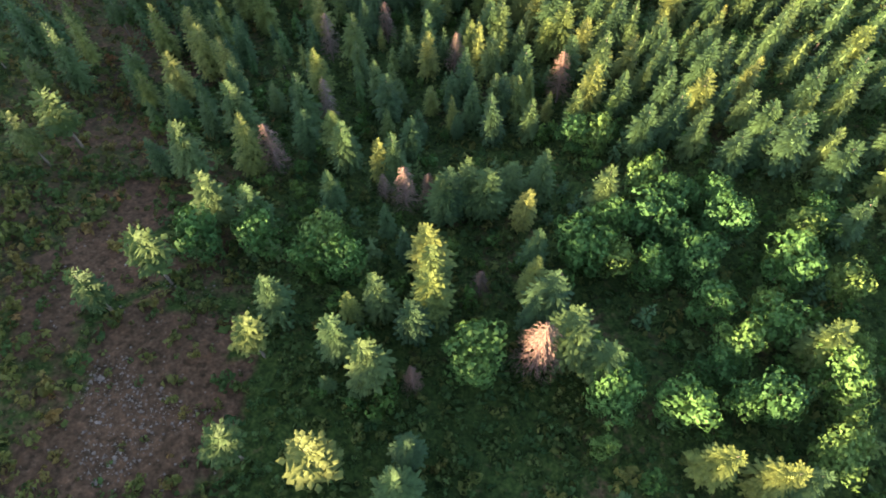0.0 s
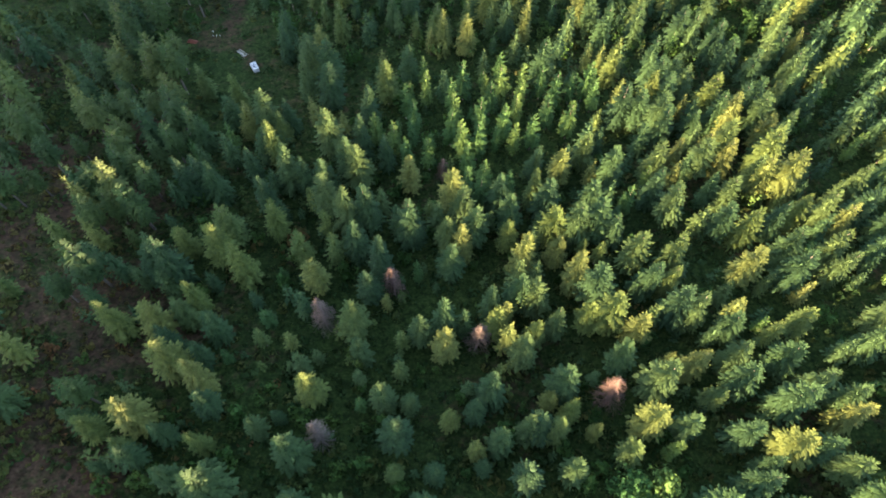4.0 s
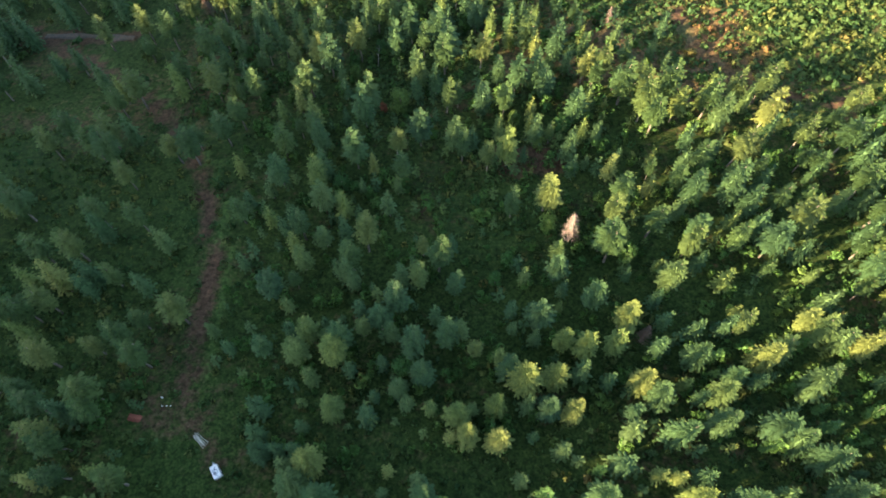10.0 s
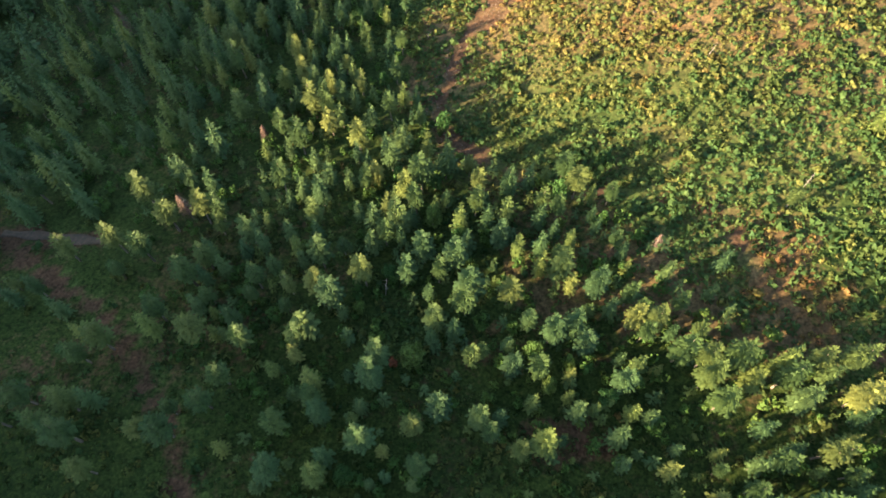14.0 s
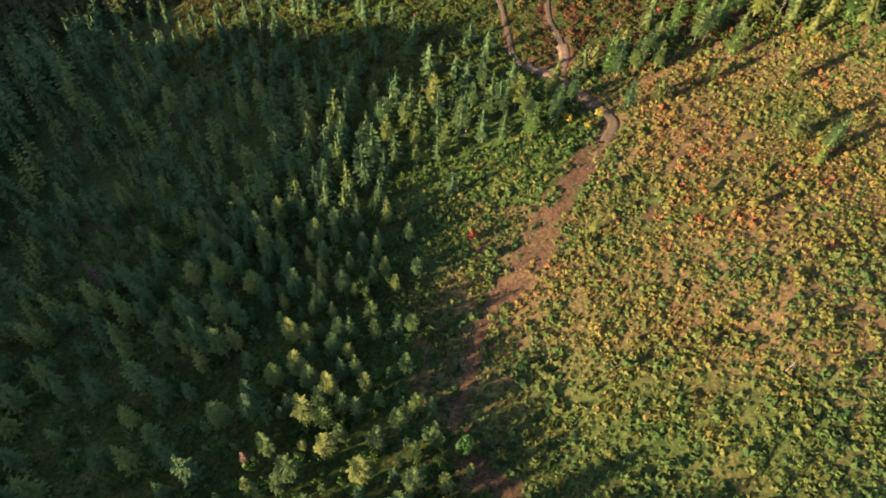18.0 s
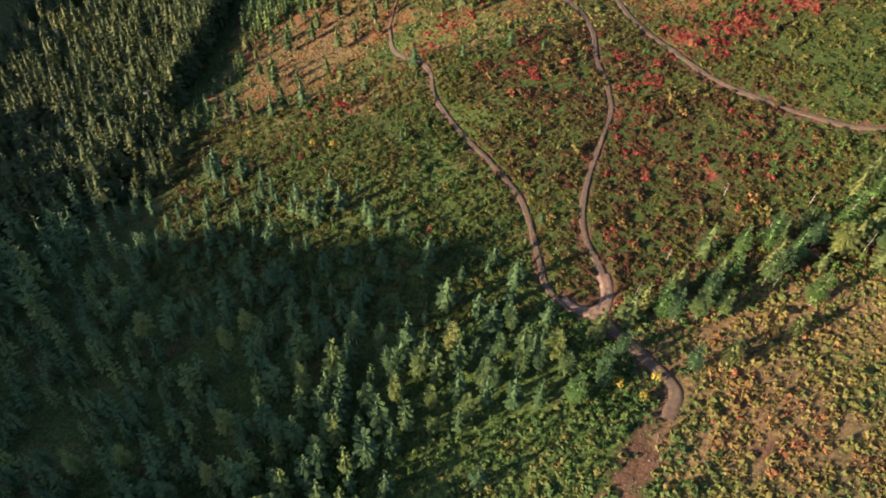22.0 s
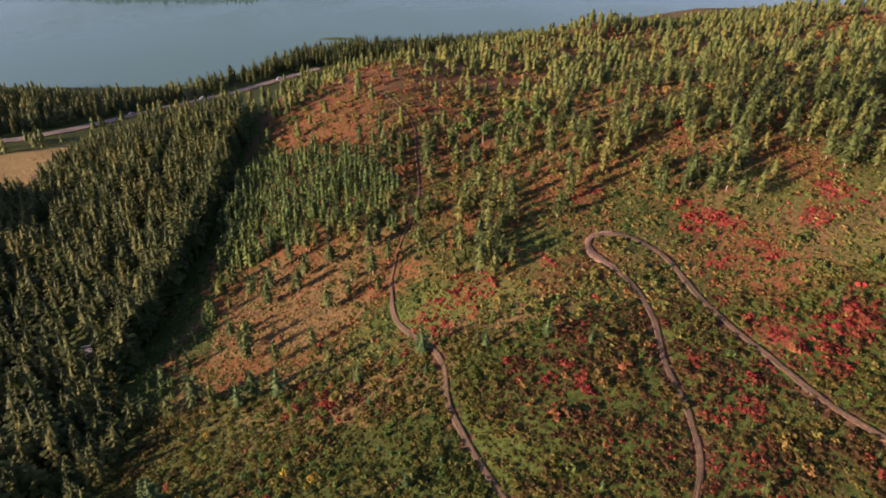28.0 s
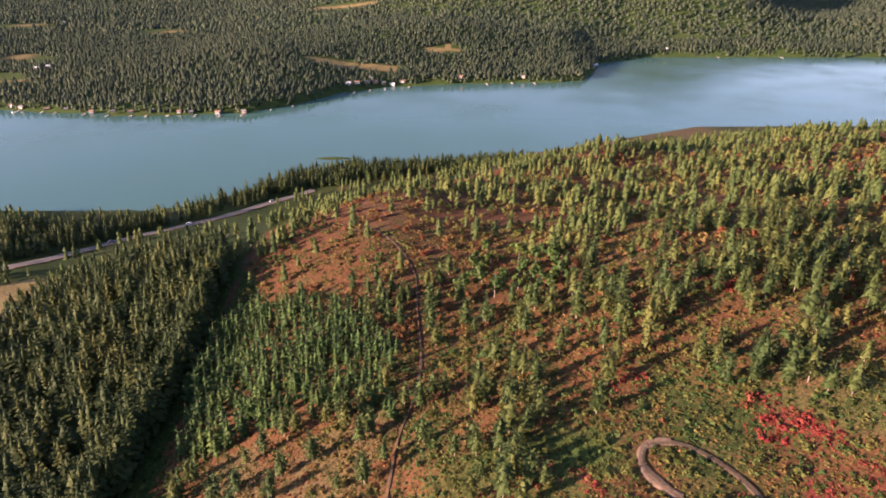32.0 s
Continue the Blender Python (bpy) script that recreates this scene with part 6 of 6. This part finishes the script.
solidify = tarp_ob.modifiers.new("thick", "SOLIDIFY")
solidify.thickness = 0.02
part("ridge_pole", rod((-0.5, 0, 0.56), (0.5, 0, 0.56), 0.03), M_POLE, canvas)


def bucket(x, y, s):
    t = thing("bucket", (x, y, ground_at(x, y)), "small white plastic bucket standing on bare ground", "bucket", "camp buckets", 0, 0.5 * s)
    part("tub", rod((0, 0, 0), (0, 0, 0.38), 0.14, 12, 0.17), M_WHITE, t)
    part("lid", rod((0, 0, 0.38), (0, 0, 0.42), 0.18, 12), M_WHITE, t)


for x, y, s in ((-51.5, 154.8, 1.4), (-51.2, 153.4, 1.0), (-50.5, 153.4, 1.0), (-49.9, 153.5, 0.9)):
    bucket(x, y, s)


def boulder_mesh(rng, name="rock"):
    bm = bmesh.new()
    bmesh.ops.create_icosphere(bm, subdivisions=1, radius=0.5)
    for q in bm.verts:
        q.co *= rng.uniform(0.7, 1.2)
        q.co.z *= 0.65
    me = bpy.data.meshes.new(name)
    bm.to_mesh(me)
    bm.free()
    me.materials.append(M_STONE)
    return me


srng = random.Random(9)
rocks = [boulder_mesh(srng) for k in range(5)]


def rock(x, y, s, label):
    ob = new("rock", rocks[srng.randrange(5)])
    ob.location, ob.rotation_euler, ob.scale = (x, y, ground_at(x, y) + 0.1 * s), (srng.uniform(-0.3, 0.3), srng.uniform(-0.3, 0.3), srng.uniform(0, 6.28)), (s * srng.uniform(0.8, 1.3), s, s)
    tagged(ob, label, "rock", "scattered rocks")


for i in range(70):
    a, r = srng.uniform(0, 6.283), math.sqrt(srng.random())
    rock(-32 + 7 * r * math.cos(a), 17 + 9 * r * math.sin(a), srng.choice((0.15, 0.2, 0.25, 0.35, 0.5)), "grey angular rock on bare reddish earth")
for i in range(60):
    k = srng.randrange(4, 40)
    p = PATH_LINES["slope"][1][k]
    rock(p[0] + srng.gauss(-1.5, 2.2), p[1] + srng.gauss(0, 2.0), srng.choice((0.25, 0.35, 0.5)), "pale rock in the rubble beside the eroded trail")
for x, y, s in ((39.3, 294, 1.1), (58.7, 446, 1.2), (12.5, 390.7, 0.9), (61, 455, 0.8), (-36, 20, 0.9), (-8, 262, 0.7)):
    rock(x, y, s, "whitish boulder lying in the open shrubs")

chips = [(np.array([[-0.5, -0.4, 0], [0.5, -0.35, 0], [0.1, 0.5, 0], [0.0, 0.0, 0.5]]), np.array([[0, 1, 3], [1, 2, 3], [2, 0, 3]]))]


def rubble(name, x, y, seed, label):
    rng = np.random.default_rng(seed)
    s = 0.10 + 0.35 * rng.random(len(x)) ** 2.5
    mass(name, chips, x, y, s, rng, M_STONE, label, "rubble", np.zeros(len(x)))


qx, qy, qr = scatter(-52, -22, 6, 40, 0.3, lambda x, y: np.where(((x + 32) / 6.5) ** 2 + ((y - 17) / 9) ** 2 + 1.6 * (vnoise(x, y, 4, 90) - 0.5) < 0.8, 0.55, 0.03), 91)
rubble("rubble", qx, qy, 92, "loose grey stones strewn over bare reddish earth")
qx, qy, qr = scatter(-20, 40, 262, 352, 0.5, lambda x, y: np.where((road_gap(x + 1.5, y, PATH_LINES) < 1.2) | inside(RUBBLE_BAND, x, y, 1.2), 0.55, 0.0), 93)
rubble("trail_rubble", qx, qy, 94, "broken brown stones along the eroded trail")


def snag(x, y, h, lean, az, label="bleached bare trunk leaning over the shrubs"):
    t = thing("snag", (x, y, ground_at(x, y) - 0.2), label, "dead tree", "bare trunks")
    d = Vector((math.cos(az) * math.sin(lean), math.sin(az) * math.sin(lean), math.cos(lean)))
    h = 0.75 * h
    part("trunk", rod((0, 0, 0), d * h, 0.075, 7, 0.03), M_SNAG, t)
    for k in range(5):
        s = 0.45 + 0.11 * k
        a = k * 2.4
        part("branch", rod(d * h * s, d * h * s + Vector((math.cos(a), math.sin(a), 0.15)) * 0.7, 0.04, 4, 0.015), M_SNAG, t)


for x, y, h, lean, az in ((57, 244, 6, 0.5, 0.8), (47, 278, 5, 0.35, 0.6), (76, 377, 9, 0.1, 0.3), (56, 371, 8, 0.15, 0.8), (28, 374, 6, 0.1, 0.0), (37, 383, 5, 0.15, 1.0), (54, 400, 5, 0.3, 1.2), (60, 387, 6, 0.1, 0.4),
                          (-12, 300, 3, 0.1, 0.0), (38, 652, 8, 0.1, 0.0), (88, 470, 7, 0.3, 0.7), (104, 500, 6, 0.2, 0.5), (-20, 228, 8, 0.2, 1.0), (30, 184, 7, 0.5, 0.6), (-57, 512, 5, 0.05, 0.0), (95, 388, 9, 0.1, 0.5), (70, 392, 7, 0.12, 0.3)):
    snag(x, y, h, lean, az)
snag(38.4, 260.3, 4.5, 1.5, 0.7, "bleached trunk lying among the green shrubs")

# small trees that stand out by their colour
crng = np.random.default_rng(51)
red_proto = [tree_proto("red_sapling", leaf_crown(crng, 3.2, 0.9, 8, 16, 0.24, 0.25), trunk_shape(3.0, 0.06, 5, 0.8), M_RED_LEAF, "slender young tree with red autumn leaves", "tree", "red saplings")]
gold_proto = [tree_proto("golden_tree", leaf_crown(crng, 4.0, 2.0, 10, 22, 0.30, 0.2), trunk_shape(3.6, 0.1, 5, 0.8), M_GOLD_LEAF, "rounded tree with golden yellow leaves", "tree", "golden trees")]
reds = np.array([(-46, 463), (-48, 466), (-61, 468), (-59, 471), (-78, 444), (-89, 453), (-19, 402), (-60, 442), (-5, 318.5), (-50, 477), (-53, 474), (60, 388), (55, 394), (64, 374), (-18, 214), (-70, 460), (-121, 540), (-128, 520)], float)
plant(red_proto, reds[:, 0], reds[:, 1], crng.uniform(0.6, 1.3, len(reds)), crng)
golds = np.array([(24.7, 348), (28, 352), (-57, 449), (-84, 470), (-50, 446), (20, 352)], float)
plant(gold_proto, golds[:, 0], golds[:, 1], crng.uniform(0.55, 0.9, len(golds)), crng)
drop_protos(red_proto + gold_proto)


def house(x, y, w, d, h, turn, wall_mat, roof_mat, label, group="", base=None):
    """A small house: walls, gabled roof, door, windows, chimney."""
    t = thing("house", (x, y, ground_at(x, y) if base is None else base), label, "house", group, turn)
    walls = part("wall", solid((w, d, h + 0.6), 0.0, (0, 0, h / 2 - 0.3)), wall_mat, t)
    bm = bmesh.new()
    ov, rise, th = 0.5, 0.32 * d, 0.18
    prof = [(-d / 2 - ov, h - 0.1), (0, h + rise), (d / 2 + ov, h - 0.1), (d / 2 + ov, h - 0.1 + th), (0, h + rise + th), (-d / 2 - ov, h - 0.1 + th)]
    ends = [[bm.verts.new((sx * (w / 2 + ov), a, z)) for a, z in prof] for sx in (-1, 1)]
    n = len(prof)
    for i in range(n):
        bm.faces.new((ends[0][i], ends[0][(i + 1) % n], ends[1][(i + 1) % n], ends[1][i]))
    bm.faces.new(ends[0][::-1])
    bm.faces.new(ends[1])
    bmesh.ops.recalc_face_normals(bm, faces=bm.faces[:])
    roof = part("roof", bm, roof_mat, t)
    for sx in (-1, 1):
        gb = bmesh.new()
        gb.faces.new([gb.verts.new((sx * (w / 2 - 0.05), a, z)) for a, z in ((-d / 2, h), (d / 2, h), (0, h + rise))])
        part("gable", gb, wall_mat, t)
    part("chimney", solid((0.5, 0.5, 1.2), 0.0, (w * 0.2, 0.2, h + rise + 0.3)), M_STONE, roof)
    part("door", solid((0.95, 0.06, 2.0), 0.0, (0, -d / 2 - 0.02, 1.0)), M_GREY, t)
    for k, sx in enumerate((-0.32, 0.32)):
        for sy in (-1, 1):
            win = part("window", solid((1.2, 0.05, 1.0), 0.0, (sx * w, sy * (d / 2 + 0.02), 1.5)), M_GLASS, t)
            part("frame", solid((1.4, 0.03, 0.08), 0.0, (sx * w, sy * (d / 2 + 0.03), 2.05)), M_WHITE, win)
    return t


house(-145, 526, 12, 4, 2.6, radians(20), M_WALLS[2], M_ROOF[0], "long low house with a pale grey metal roof in the forest")
house(-156.5, 525, 5, 4, 2.6, radians(60), M_WALLS[0], M_ROOF[0], "small white house with a grey roof among dark trees")
house(-172, 509, 11, 7, 3.0, radians(10), M_WALLS[2], M_TEAL, "house with a dark teal metal roof among dark trees")
house(-223, 612, 6, 5, 3.2, radians(50), M_WALLS[0], M_ROOF[2], "white house half hidden among tall conifers")
house(-256, 698, 10, 6, 2.8, radians(25), M_WALLS[1], M_ROOF[1], "brown farm building at the edge of the yellow field")
house(-247, 704, 7, 5, 2.6, radians(25), M_WALLS[0], M_ROOF[2], "pale farm shed at the edge of the yellow field")
hrng = random.Random(17)
for i in range(13):
    x = -620 + i * 29 + hrng.uniform(-9, 9)
    y = float(np.interp(x, *zip(*FAR_SHORE))) + hrng.uniform(6, 10)
    house(x, y, hrng.uniform(4.5, 6.5), 4.5, 2.2, hrng.uniform(-0.4, 0.4), M_WALLS[1 + i % 2], M_ROOF[i % 2], "small lakeside cabin below tall conifers", "lakeside cabins", max(ground_at(x, y), LAKE + 1.0))
for x, y in ((-150, 1381), (-138, 1388), (-124, 1395), (-112, 1401), (-100, 1405), (-86, 1409), (-118, 1412), (-70, 1418), (250, 1530), (262, 1560), (20, 1433), (120, 1446), (-640, 1440), (-628, 1450), (-830, 1900), (430, 1690)):
    house(x, y, hrng.uniform(6, 8), 5, 2.5, hrng.uniform(-0.5, 0.5), M_WALLS[hrng.randrange(2)], M_ROOF[hrng.randrange(3)], "pale house in the small village across the lake", "village houses", max(ground_at(x, y), LAKE + 1.0))


def dock(x, y, turn, l):
    t = thing("dock", (x, y, LAKE), "weathered wooden boat dock at the lake shore", "dock", "docks", turn)
    part("deck", solid((2.2, l, 0.2), 0.0, (0, -l / 2, 0.7)), M_DOCK, t)
    for sx in (-1, 1):
        for k in (0.15, 0.6, 0.95):
            part("post", rod((sx * 1.0, -l * k, -2), (sx * 1.0, -l * k, 1.2), 0.12, 6), M_DOCK, t)


for i in range(14):
    x = -600 + i * 30 + hrng.uniform(-10, 10)
    dock(x, float(np.interp(x, *zip(*FAR_SHORE))) + 1, hrng.uniform(-0.15, 0.15), hrng.uniform(6, 11))
for x in (-140, -118, -96, -60, 60, 100, 135, 520, 640):
    dock(x, float(np.interp(x, *zip(*FAR_SHORE))) + 1, hrng.uniform(-0.1, 0.1), hrng.uniform(10, 18))


def car(x, y, turn, paint, label):
    t = thing("car", (x, y, ground_at(x, y) + 0.62), label, "car", "cars on the lake road", turn)
    part("body", solid((4.4, 1.8, 0.75), 0.15, (0, 0, 0.65)), paint, t)
    cabin = part("cabin", solid((2.4, 1.6, 0.6), 0.2, (-0.2, 0, 1.25)), M_GLASS, t)
    part("roof", solid((1.9, 1.45, 0.08), 0.03, (-0.2, 0, 1.56)), paint, cabin)
    for sx in (-1.35, 1.35):
        for sy in (-0.85, 0.85):
            wheel = part("wheel", rod((sx, sy - 0.1, 0.32), (sx, sy + 0.1, 0.32), 0.32, 12), M_RUBBER, t)


road_line = LINES["lake_road"][1]
for at, paint, label in ((0.70, M_WHITE, "white car on the lakeside road"), (0.90, M_WHITE, "white van on the lakeside road"), (0.55, M_GREY, "grey car on the lakeside road")):
    k = int(at * (len(road_line) - 2))
    d = road_line[k + 1] - road_line[k]
    car(*road_line[k], math.atan2(d[1], d[0]), paint, label)

# ---- from plan steps to metres ----
for ob in scene.objects:
    if ob.parent is None and ob.type in {"MESH", "EMPTY"}:
        ob.location, ob.scale = ob.location * UNIT, ob.scale * UNIT
